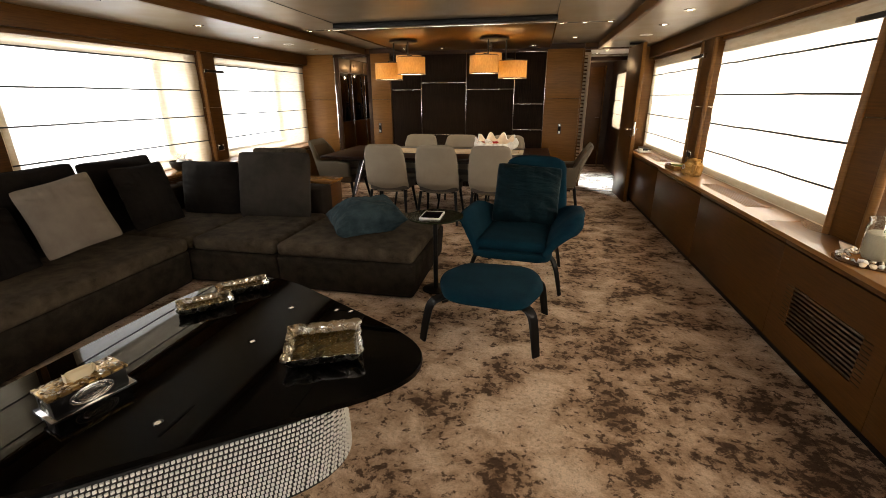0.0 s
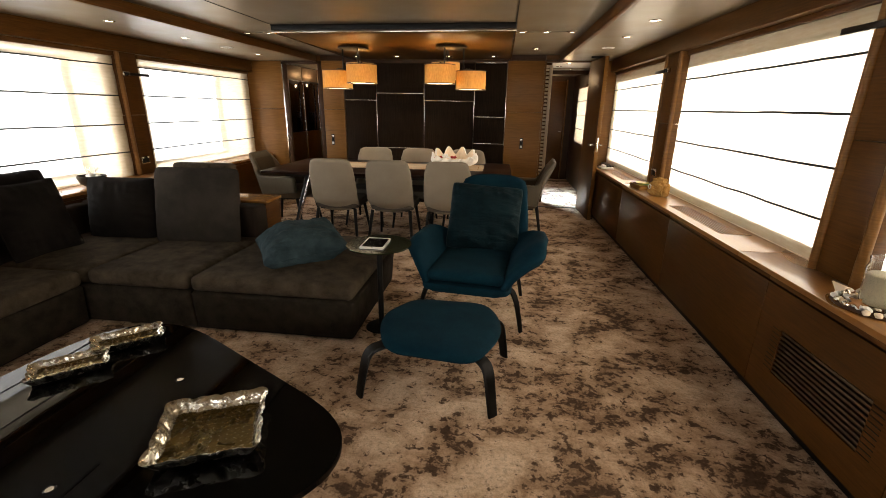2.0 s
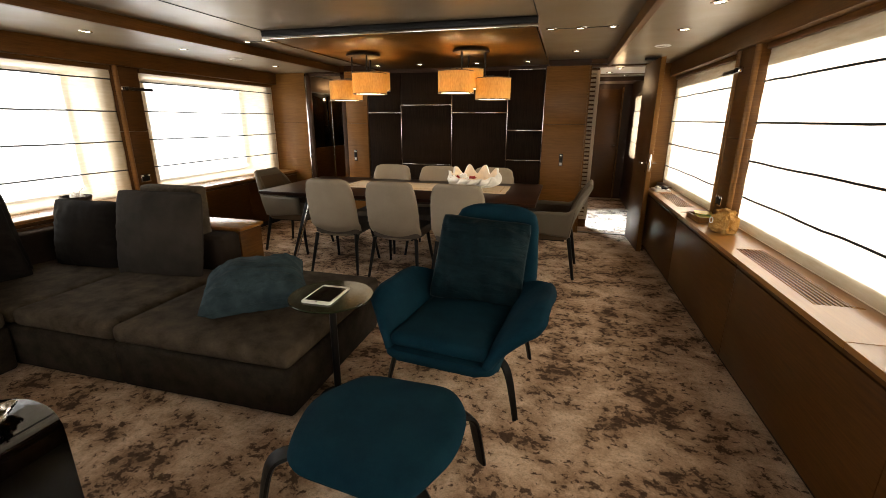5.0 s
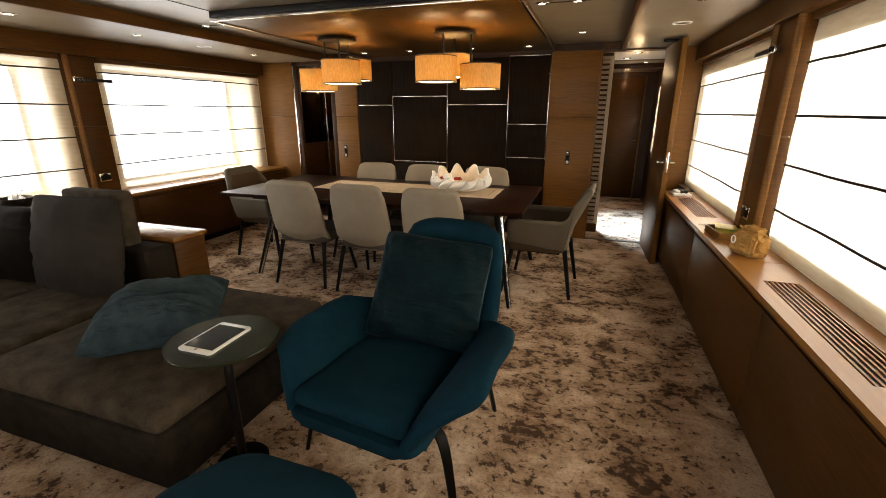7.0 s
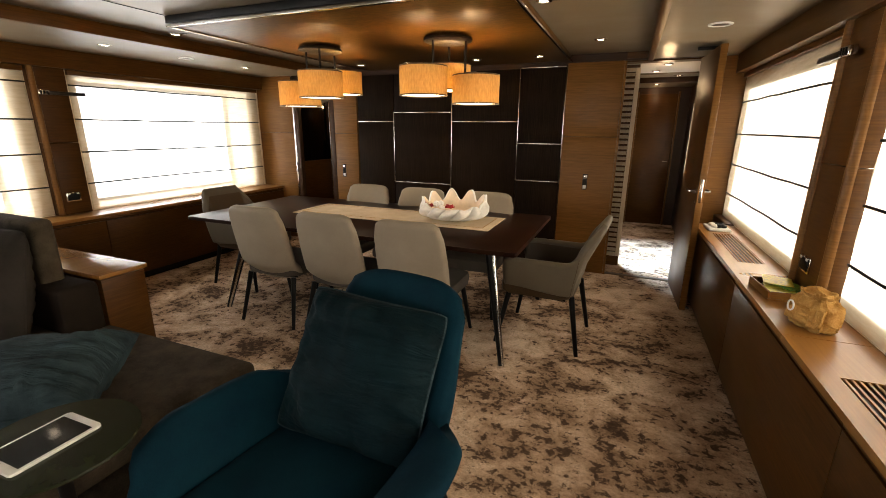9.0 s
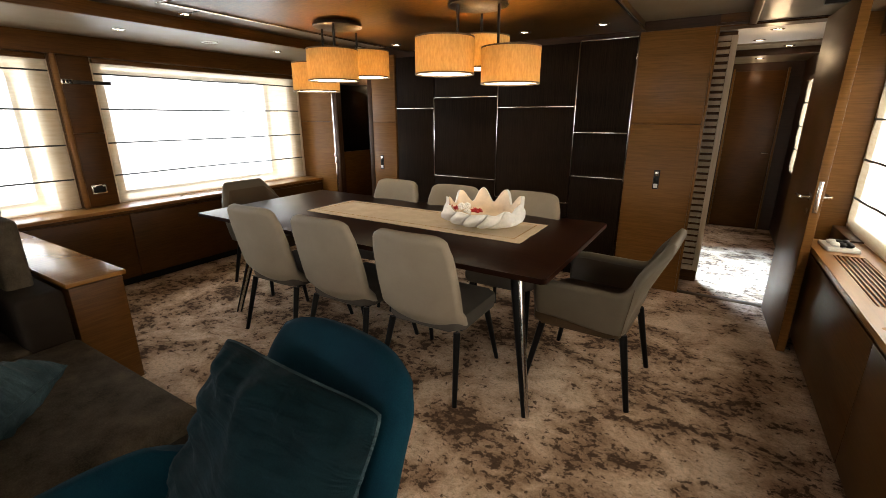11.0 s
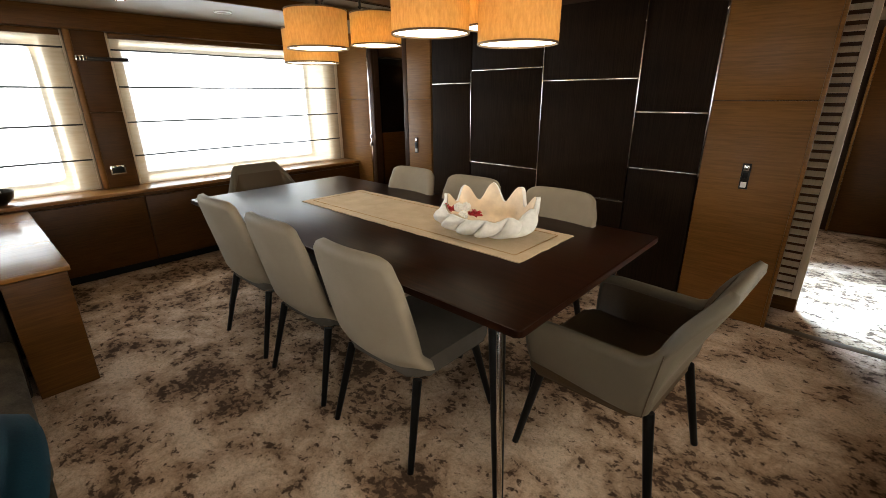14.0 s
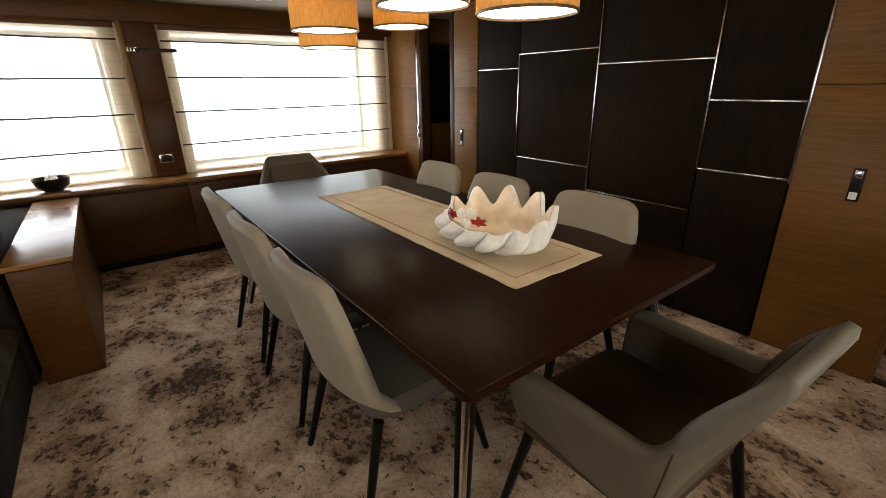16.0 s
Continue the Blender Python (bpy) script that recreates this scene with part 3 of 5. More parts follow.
def low_cabinet(y0, y1, side, m, grille=None):
    root = thing("low_cabinet", "dark walnut low cabinet under the window" + (" with a slatted air grille" if grille else ""), "cabinet", m, "low cabinets under the windows")
    f, b = (-3.5, -3.798) if side < 0 else (1.36, 1.628)
    d = 1 if side < 0 else -1
    lo, hi = min(f - d * 0.022, b), max(f - d * 0.022, b)
    part("body", box((lo, y0, 0.07), (hi, y1, 0.652)), WALNUT_DEEP, root)
    k = f - d * 0.05
    part("plinth", box((min(k, b), y0, 0.0), (max(k, b), y1, 0.07)), BLACK, root)
    lo, hi = min(f, f - d * 0.02), max(f, f - d * 0.02)
    part("top_rail", box((lo, y0 + 0.0005, 0.637), (hi, y1 - 0.0005, 0.661), 0.001), CABINET_WOOD, root)
    if grille is None:
        part("door", box((lo, y0 + 0.002, 0.075), (hi, y1 - 0.002, 0.628), 0.002), CABINET_WOOD, root)
    else:
        g0, g1, z0, z1 = grille
        door = frame_board((lo, y0 + 0.002, 0.075), (hi, y1 - 0.002, 0.628), (g0, g1, z0, z1))
        door = part("door", door, CABINET_WOOD, root)
        n = 10
        for i in range(n):
            z = z0 + (z1 - z0) * (i + 0.5) / n
            part("slat", box((lo + 0.001, g0 + 0.002, z - 0.0065), (hi + 0.004 * (1 if d < 0 else 0), g1 - 0.002, z + 0.0065), 0.002), BRONZE, door)
        for i in range(n):
            z = z0 + (z1 - z0) * (i + 0.5) / n
            for ya, yb in ((g0 - 0.06, g0 - 0.004), (g1 + 0.004, g1 + 0.06)):
                part("groove", box((f - 0.0015, ya, z - 0.002), (f + 0.0015, yb, z + 0.002)), BLACK, door)
    return root


for y0, y1 in ((-2.6, -0.9), (-0.9, 0.3), (0.3, 1.5), (1.5, 2.7), (2.7, 3.84), (3.84, 4.86), (4.86, 6.0), (6.0, 7.085)):
    low_cabinet(y0, y1, -1, Matrix())
for y0, y1, g in ((-2.6, -0.5, None), (-0.5, 0.6, None), (0.6, 1.79, None), (1.79, 2.62, (1.93, 2.45, 0.225, 0.45)), (2.62, 3.9, None), (3.9, 5.2, None), (5.2, 6.62, None)):
    low_cabinet(y0, y1, 1, RIGHT, g)
structure("window_sill_port", box((-3.798, -2.6, 0.662), (-3.485, 7.085, 0.69), 0.004), SILL_WOOD, "satin light wood sill board")


for y0, y1, vent in ((-2.6, 2.9, None), (2.903, 4.4, (3.25, 4.1)), (4.403, 6.62, (5.45, 6.25))):
    lo, hi = (1.345, y0, 0.664), (1.628, y1, 0.69)
    name = "satin light wood sill board" + (" with air slots" if vent else "")
    if vent is None:
        structure("window_sill_starboard", box(lo, hi, 0.003), SILL_WOOD, name, RIGHT)
    else:
        sill = structure("window_sill_starboard", frame_board(lo, hi, (1.415, 1.555, *vent), 2), SILL_WOOD, name, RIGHT)
        for k in range(7):
            x = 1.415 + 0.02 * k + 0.008
            part("slat", box((x, vent[0] + 0.001, 0.683), (x + 0.0088, vent[1] - 0.001, 0.689), 0.001), SILL_WOOD, sill)
# Black sheet added below the sills for the shade inside the air slots.
structure("slot_shade_sheet", box((1.40, -2.5, 0.655), (1.6, 6.6, 0.6615)), BLACK, "", RIGHT)
structure("baseboard_starboard", box((1.56, 6.62, 0.0), (1.628, 7.085, 0.7), 0.003), WALNUT_DEEP, "", RIGHT)

# ---- forward wall ----
structure("wall_north", box((-2.64, 7.12, -0.1), (0.615, 7.24, 2.3)), WALNUT_DEEP)
structure("wall_north_port", box((-4.2, 7.12, -0.1), (-3.24, 7.24, 2.3)), WALNUT_DEEP)
structure("wall_north_starboard", box((1.235, 7.12, -0.1), (1.9, 7.24, 2.3)), WALNUT_LIGHT)
structure("wall_north_lintel", box((-3.24, 7.12, 2.04), (-2.64, 7.24, 2.3)), WALNUT)
structure("wall_north_lintel_starboard", box((0.615, 7.10, 2.035), (1.235, 7.24, 2.3)), WALNUT)


def wall_panels(x0, x1, mat, seams, label):
    root = thing("wall_panel", label, "wall panel")
    zs = [0.0] + seams + [2.05]
    for a, b in zip(zs, zs[1:]):
        part("panel", box((x0, 7.085, a + 0.002), (x1, 7.12, b - 0.002), 0.002), mat, root)
    return root


wall_panels(-3.798, -3.245, WALNUT_LIGHT, [1.37], "light walnut wall panel beside the galley door")
wall_panels(-2.62, -2.30, WALNUT_LIGHT, [1.37], "light walnut wall panel with a switch")
wall_panels(0.098, 0.60, WALNUT_LIGHT, [1.37], "light walnut wall panel with a horizontal seam")

feature = thing("feature_wall", "dark wenge panelled wall with chrome inlay strips", "wall panel")
for x0, x1, seams in ((-2.285, -1.80, [1.51]), (-1.80, -1.09, [0.83, 1.61]), (-1.09, -0.36, [0.667, 1.51]), (-0.36, 0.09, [0.918, 1.295])):
    zs = [0.0] + seams + [2.02]
    for a, b in zip(zs, zs[1:]):
        part("panel", box((x0 + 0.006, 7.088, a + 0.006), (x1 - 0.006, 7.119, b - 0.006), 0.002), WENGE, feature)
    for s in seams:
        part("inlay_strip", box((x0 + 0.008, 7.082, s - 0.0045), (x1 - 0.008, 7.112, s + 0.0045), 0.001), CHROME, feature, "polished chrome strip")
for x, z0, z1 in ((-1.80, 0.83, 1.61), (-1.09, 0.67, 2.02), (-0.36, 0.92, 2.02), (0.092, 0.9, 2.02)):
    part("inlay_strip", box((x - 0.0045, 7.0805, z0), (x + 0.0045, 7.112, z1), 0.001), CHROME, feature, "polished chrome strip")
part("inlay_strip", box((-0.354, 7.082, 2.016), (0.086, 7.112, 2.028), 0.001), CHROME, feature, "polished chrome strip")

# The dark timber ceiling panel over the dining table.
raft = thing("ceiling_raft", "dark burl wood ceiling panel with a metal edge", "ceiling panel")
part("raft_panel", box((-2.08, 4.66, 2.062), (0.12, 7.084, 2.119), 0.003), BURL, raft)
bm = box((-2.095, 4.635, 2.05), (0.135, 4.66, 2.066), 0.002)
part("edge_strip", bm, CHROME, raft)
part("edge_strip", box((-2.095, 4.637, 2.072), (0.135, 4.659, 2.118), 0.002), BLACK, raft)
part("edge_strip", box((0.12, 4.661, 2.052), (0.136, 7.084, 2.066), 0.002), CHROME, raft)
part("edge_strip", box((-2.096, 4.661, 2.052), (-2.08, 7.084, 2.066), 0.002), CHROME, raft)


def downlight(x, y, z, r=0.037):
    root = thing("downlight", "small round recessed downlight, lit", "downlight", pose(x, y, z), "downlights")
    part("ring", turned([(r * 0.78, -0.001), (r * 0.85, -0.006), (r * 1.2, -0.004), (r * 1.25, -0.0005)], 20), CHROME, root)
    part("lamp", turned([(0.004, -0.0025), (r * 0.76, -0.0025), (r * 0.76, -0.001)], 16), LAMP_ON, root)


for x, y, z in ((-3.15, 2.6, 2.05), (-3.15, 4.0, 2.05), (-3.15, 4.9, 2.05), (-3.15, 6.3, 2.05), (1.14, 2.7, 2.05), (1.14, 4.22, 2.05), (1.14, 5.0, 2.05),
                (0.2, 5.16, 2.12), (0.43, 5.16, 2.12), (0.67, 5.16, 2.12), (0.42, 6.4, 2.12), (-2.58, 5.08, 2.12), (-2.36, 5.08, 2.12),
                (-1.93, 6.65, 2.062), (-1.38, 6.65, 2.062), (-0.69, 6.68, 2.062), (-0.10, 6.68, 2.062)):
    downlight(x, y, z)
for x0, x1 in ((0.17, 0.7), (-2.61, -2.33)):
    solid("light_track", box((x0, 5.152, 2.1165), (x1, 5.168, 2.1195)) if x0 > 0 else box((x0, 5.072, 2.1165), (x1, 5.088, 2.1195)), BLACK, "thin black light track on the ceiling", "light track")


def round_vent(x, y, z):
    root = thing("ceiling_speaker", "small round white ceiling speaker", "speaker", pose(x, y, z), "ceiling speakers")
    part("ring", turned([(0.05, -0.001), (0.052, -0.008), (0.066, -0.006), (0.068, -0.0005)], 24), WHITE, root)
    part("grille", turned([(0.004, -0.004), (0.048, -0.003), (0.049, -0.001)], 20), BRONZE, root)


for x in (-2.088, 0.128):
    structure("ceiling_seam", box((x - 0.003, -2.6, 2.1165), (x + 0.003, 4.63, 2.1195)), BLACK)
for y in (2.45, 0.6):
    solid("ceiling_slot", box((-3.02, y, 2.046), (-2.99, y + 0.42, 2.0495), 0.001), BLACK, "narrow black air slot in the ceiling border", "air slot", "air slots")
round_vent(1.14, 5.75, 2.05)
round_vent(-3.15, 5.6, 2.05)

# ---- dining: table, chairs, pendant lamps ----
table = thing("dining_table", "large dark-stained wooden dining table with splayed metal legs", "table")
part("tabletop", prism(rounded([(-2.51, 4.895), (0.18, 4.895), (0.18, 6.14), (-2.51, 6.14)], 0.02, 4), 0.718, 0.745, 0.006), TABLE_WOOD, table)
part("apron", box((-2.3, 5.05, 0.67), (-0.03, 5.98, 0.717), 0.004), DARK_METAL, table)
for x, y, sx, sy in ((0.12, 4.91, -0.15, 0.16), (0.12, 6.12, -0.15, -0.16), (-2.21, 4.93, 0.17, 0.16), (-2.21, 6.1, 0.17, -0.16)):
    leg = part("leg", rod((x, y, 0), (x + sx, y + sy, 0.72), 0.019, 0.034, 20), BLACK, table, "polished black tapered leg")
    # Chrome rod draws the bright highlight that runs up the black leg.
    part("edge_strip", rod((x + 0.014, y - 0.012 * (1 if sy > 0 else -1), 0.002), (x + sx + 0.026, y + sy - 0.02 * (1 if sy > 0 else -1), 0.716), 0.009, 0.015, 10), CHROME, leg, "chrome strip drawn as the highlight along the leg")

def runner_top(u, v):
    return (-1.855 + 1.72 * u + 0.006 * noise.noise(Vector((v * 9, u, 3.3))), 5.372 + 0.49 * v + 0.006 * noise.noise(Vector((u * 24, 7.1, v))),
            0.7495 + 0.0035 * max(0.0, noise.noise(Vector((u * 13, v * 5, 1.2)))) * math.sin(math.pi * v))


runner = bmesh.new()
nx, ny = 60, 18
top = [[runner.verts.new(runner_top(i / nx, j / ny)) for j in range(ny + 1)] for i in range(nx + 1)]
for i in range(nx):
    for j in range(ny):
        runner.faces.new((top[i][j], top[i + 1][j], top[i + 1][j + 1], top[i][j + 1]))
rim = [top[i][0] for i in range(nx)] + [top[nx][j] for j in range(ny)] + [top[i][ny] for i in range(nx, 0, -1)] + [top[0][j] for j in range(ny, 0, -1)]
foot = [runner.verts.new((v.co.x, v.co.y, 0.7453)) for v in rim]
for k in range(len(rim)):
    runner.faces.new((rim[k], foot[k], foot[(k + 1) % len(rim)], rim[(k + 1) % len(rim)]))
cloth_runner = solid("table_runner", runner, LINEN, "sand-coloured linen table runner with a drawn-thread border", "table runner")
border = bmesh.new()
for a, b, c, d in ((-1.80, 5.425, -0.19, 5.431), (-1.80, 5.803, -0.19, 5.809), (-1.80, 5.431, -1.794, 5.803), (-0.196, 5.431, -0.19, 5.803)):
    n = int(max(c - a, d - b) / 0.012)
    for k in range(n):
        f, g = k / n, (k + 0.6) / n
        if c - a > d - b:
            box((a + (c - a) * f, b, 0.7528), (a + (c - a) * g, d, 0.7538), bm=border)
        else:
            box((a, b + (d - b) * f, 0.7528), (c, b + (d - b) * g, 0.7538), bm=border)
tagged(part("stitching", border, TAN, cloth_runner, "drawn-thread stitching"), kind="stuff")


def smooth_step(a, b, t):
    t = min(1.0, max(0.0, (t - a) / (b - a)))
    return t * t * (3 - 2 * t)


def side_chair_back(u, v):
    """The upholstered back: wraps from under the seat up to a rounded top, sides drawn forward."""
    s = 2 * u - 1
    half = 0.247 + 0.012 * math.sin(math.pi * min(1, v * 1.1)) - 0.02 * v
    top = 0.905 - 0.035 * abs(s) ** 7
    low = 0.338 + 0.03 * abs(s) ** 4
    z = low + (top - low) * v
    narrow = 1 - 0.075 * max(0.0, v - 0.86) / 0.14 * abs(s) ** 3 - 0.07 * max(0.0, 0.12 - v) / 0.12
    y = -0.165 - 0.075 * smooth_step(0.0, 0.25, v) - 0.12 * v + 0.055 * s * s * (1 - 0.35 * v)
    return (s * half * narrow, y, z)


def side_chair_seat():
    own = prism(rounded([(-0.225, -0.20), (0.225, -0.20), (0.235, 0.27), (-0.235, 0.27)], 0.06, 6), 0.375, 0.455, 0.025, 3)
    return own


def side_chair(at):
    root = thing("dining_chair", "taupe upholstered dining chair with thin black legs", "chair", at, "chairs round the dining table")
    part("backrest", shell(side_chair_back, 28, 30, 0.052), CHAIR_HIDE, root, "", None, 80)
    part("seat", side_chair_seat(), CHAIR_SEAT, root, "grey upholstered seat")
    part("seat_frame", box((-0.19, -0.15, 0.355), (0.19, 0.22, 0.376), 0.006), BLACK, root)
    for x, y in ((-0.24, -0.275), (0.24, -0.275), (-0.235, 0.28), (0.235, 0.28)):
        part("leg", rod((x, y, 0), (x * 0.84, y * 0.66, 0.372), 0.0125, 0.0185, 14), BLACK, root)
    return root


def bucket(u, v):
    """The wrapping back and arms of the end chairs, facing +y."""
    a = (u - 0.5) * 2
    t = abs(a)
    sgn = 1 if a >= 0 else -1
    if t < 0.44:
        x, y = sgn * 0.265 * t / 0.44, -0.225
    elif t < 0.54:
        k = (t - 0.44) / 0.10 * math.pi / 2
        x, y = sgn * (0.265 + 0.035 * math.sin(k)), -0.225 + 0.05 * (1 - math.cos(k))
    else:
        x, y = sgn * (0.30 + 0.012 * (t - 0.54) / 0.46), -0.175 + 0.43 * (t - 0.54) / 0.46
    rear = 1 - smooth_step(0.29, 0.575, t)
    back = 1 - smooth_step(0.46, 0.60, t)
    top = 0.632 + 0.235 * rear - 0.012 * smooth_step(0.9, 1.0, t)
    low = 0.402 + 0.03 * smooth_step(0.55, 1.0, t)
    z = low + (top - low) * v
    lean = 0.015 * v + 0.14 * rear * max(0.0, (z - 0.49) / 0.377) ** 1.15
    tuck = 1 - 0.08 * (1 - v) ** 2.5
    return (x * tuck + sgn * 0.012 * v * (1 - rear), y * tuck - lean, z)


def bucket_inside(u, v):
    u, v = 0.012 + 0.976 * u, 0.10 + 0.74 * v
    d = 0.002
    p = Vector(bucket(u, v))
    n = (Vector(bucket(u + d, v)) - Vector(bucket(u - d, v))).cross(Vector(bucket(u, v + d)) - Vector(bucket(u, v - d))).normalized()
    return tuple(p - n * 0.0525)


def end_chair(at, label):
    root = thing("dining_armchair", label, "chair", at, "chairs round the dining table")
    part("bucket_back", shell(bucket, 88, 20, 0.052), CHAIR_LEATHER, root, "", None, 80)
    part("inner_lining", shell(bucket_inside, 88, 16, 0.004), LINING, root, "dark brown leather inside", None, 80)
    part("seat", prism(rounded([(-0.245, -0.20), (0.245, -0.20), (0.262, 0.27), (-0.262, 0.27)], 0.06, 6), 0.37, 0.465, 0.022, 3), LINING, root, "dark brown leather seat")
    for sgn in (-1, 1):
        seam = [Vector(bucket(0.5 + sgn * 0.245, 0.03 + 0.95 * k / 14)) for k in range(15)]
        part("seam", sweep([p + Vector((sgn * 0.0004, -0.0004, 0)) for p in seam], 0.0022, 0.0022, (1, 0, 0), 6), LINING, root, "stitched corner seam")
    part("seat_frame", box((-0.2, -0.16, 0.345), (0.2, 0.22, 0.371), 0.006), BLACK, root)
    for x, y in ((-0.25, -0.265), (0.25, -0.265), (-0.275, 0.285), (0.275, 0.285)):
        part("leg", rod((x, y, 0), (x * 0.8, y * 0.74, 0.39), 0.0135, 0.0195, 14), BLACK, root)
    return root


first = side_chair(pose(-0.466, 5.06, 0, 0, 0, 1.5))
for x, y, r in ((-1.067, 5.06, 0.5), (-1.67, 5.065, 1), (-0.365, 5.82, 180), (-0.985, 5.82, 181), (-1.575, 5.83, 179)):
    copy_thing(first, pose(x, y, 0, 0, 0, r))
end_chair(pose(0.29, 5.475, 0, 0, 0, 87), "taupe leather dining armchair with low arms at the table's end")
end_chair(pose(-2.53, 5.55, 0, 0, 0, -91), "taupe leather dining armchair at the far table end by the window")


def pendant(cx, cy, shades, canopy_r=0.17):
    root = thing("pendant_lamp", "cluster lamp of three amber drum shades under a dark canopy, lit", "lamp", pose(cx, cy, 0), "pendant lamps over the table")
    part("canopy", turned([(0.02, 2.045), (canopy_r * 0.96, 2.045), (canopy_r, 2.035), (canopy_r, 2.025), (canopy_r * 0.9, 2.018), (0.02, 2.016)][::-1], 36), DARK_METAL, root)
    part("ceiling_mount", rod((0, 0, 2.04), (0, 0, 2.0615), 0.05, None, 20), DARK_METAL, root)
    for x, y, z in shades:
        x, y = x - cx, y - cy
        r, h = 0.163, 0.19
        stem = part("stem", rod((x * 0.62, y * 0.62, z + h * 0.86), (x * 0.62, y * 0.62, 2.02), 0.008, None, 10), DARK_METAL, root)
        part("arm", rod((x * 0.58, y * 0.58, z + h + 0.02), (x, y, z + h + 0.02), 0.006, None, 8), DARK_METAL, stem)
        own = bmesh.new()
        ring = [[own.verts.new(((r - 0.003 * (k == 1 or k == 2)) * math.cos(a) + x, (r - 0.003 * (k == 1 or k == 2)) * math.sin(a) + y, zz)) for a in [2 * math.pi * i / 40 for i in range(40)]] for k, zz in enumerate((z, z, z + h, z + h))]
        for p, q in zip(ring, ring[1:] + ring[:1]):
            for i in range(40):
                own.faces.new((p[i], p[(i + 1) % 40], q[(i + 1) % 40], q[i]))
        shade = part("shade", own, SHADE, root, "amber fabric drum shade, glowing")
        own = turned([(0.004, z + 0.006), (r - 0.006, z + 0.006), (r - 0.006, z + 0.008), (0.004, z + 0.008)], 36)
        bmesh.ops.translate(own, vec=(x, y, 0), verts=own.verts)
        part("diffuser", own, DIFFUSER, shade, "pale glowing diffuser disc")
        for zz in (z - 0.001, z + h - 0.007):
            own = bmesh.new()
            loops = [[own.verts.new(((r + o) * math.cos(2 * math.pi * i / 40) + x, (r + o) * math.sin(2 * math.pi * i / 40) + y, zz + d)) for i in range(40)] for o, d in ((0.0015, 0), (0.0015, 0.008), (-0.0045, 0.008), (-0.0045, 0))]
            for p, q in zip(loops, loops[1:] + loops[:1]):
                for i in range(40):
                    own.faces.new((p[i], p[(i + 1) % 40], q[(i + 1) % 40], q[i]))
            part("trim_ring", own, BRONZE, shade)
        part("socket", rod((x, y, z + h * 0.62), (x, y, z + h + 0.02), 0.018, 0.012, 12), DARK_METAL, shade)
        bulb(x + cx, y + cy, z + 0.10, SHADE_WATTS)


SHADE_WATTS = 8.5
pendant(-0.53, 5.57, [(-0.624, 5.364, 1.655), (-0.31, 5.548, 1.605), (-0.622, 5.83, 1.72)])
pendant(-1.64, 5.6, [(-1.478, 5.368, 1.655), (-1.81, 5.527, 1.605), (-1.665, 5.93, 1.72)])

# The clam shell on the runner.
clam = thing("clam_shell_bowl", "large white giant-clam shell bowl with peach inside", "bowl", pose(-0.478, 5.588, 0.7555, 0, 0, 8))


def clam_sheet(inner):
    def f(u, v):
        a = u * 2 * math.pi
        back = 0.5 + 0.5 * math.sin(a)
        near = 1 - smooth_step(0.25, 0.75, back)
        fold = math.cos(10 * a + 0.9)
        tongue = (0.5 + 0.5 * fold) ** 0.9
        r = (1 - (1 - v) ** 2.3) ** 0.62 * (1 - 0.12 * near * smooth_step(0.55, 1.0, v))
        swell = 1 + (0.015 + 0.05 * v) * fold * smooth_step(0.1, 0.5, v) * (0.25 + 0.75 * back)
        x = 0.262 * r * math.cos(a) * swell
        y = 0.165 * r * math.sin(a) * swell + 0.03 * v * v * (back - 0.35)
        rim = 0.10 + 0.03 * back + (0.008 + 0.082 * back) * tongue * smooth_step(0.35, 1.0, v)
        z = 0.003 + rim * v ** 1.3
        if inner:
            x, y, z = x * 0.92, y * 0.90, z + 0.012 * (1 - v) + 0.001
        else:
            lobe = abs(math.cos(6.5 * a + 3.6 * (1 - v))) ** 0.6
            rib = (lobe - 0.4) * (0.04 + 0.27 * near) * smooth_step(0.02, 0.3, v) * (1 - 0.8 * smooth_step(0.8, 1.0, v))
            ring = 0.004 * math.sin(46 * v) * lobe * near
            x, y = x * (1 + rib * 0.8 + ring), y * (1 + rib * 1.5 + ring)
        return (x, y, z)
    own = bmesh.new()
    n, m = 308, 30
    rows = [[own.verts.new(f(i / n, (j + 0.02) / (m + 0.02))) for i in range(n)] for j in range(m + 1)]
    for p, q in zip(rows, rows[1:]):
        for i in range(n):
            own.faces.new((p[i], p[(i + 1) % n], q[(i + 1) % n], q[i]))
    own.faces.new(rows[0])
    if not inner:
        lip = [own.verts.new(f(i / n, 1.0)[:2] + (f(i / n, 1.0)[2] - 0.002,)) for i in range(n)]
        for v in lip:
            v.co.x *= 0.93
            v.co.y *= 0.91
        for i in range(n):
            own.faces.new((rows[-1][i], rows[-1][(i + 1) % n], lip[(i + 1) % n], lip[i]))
    return own


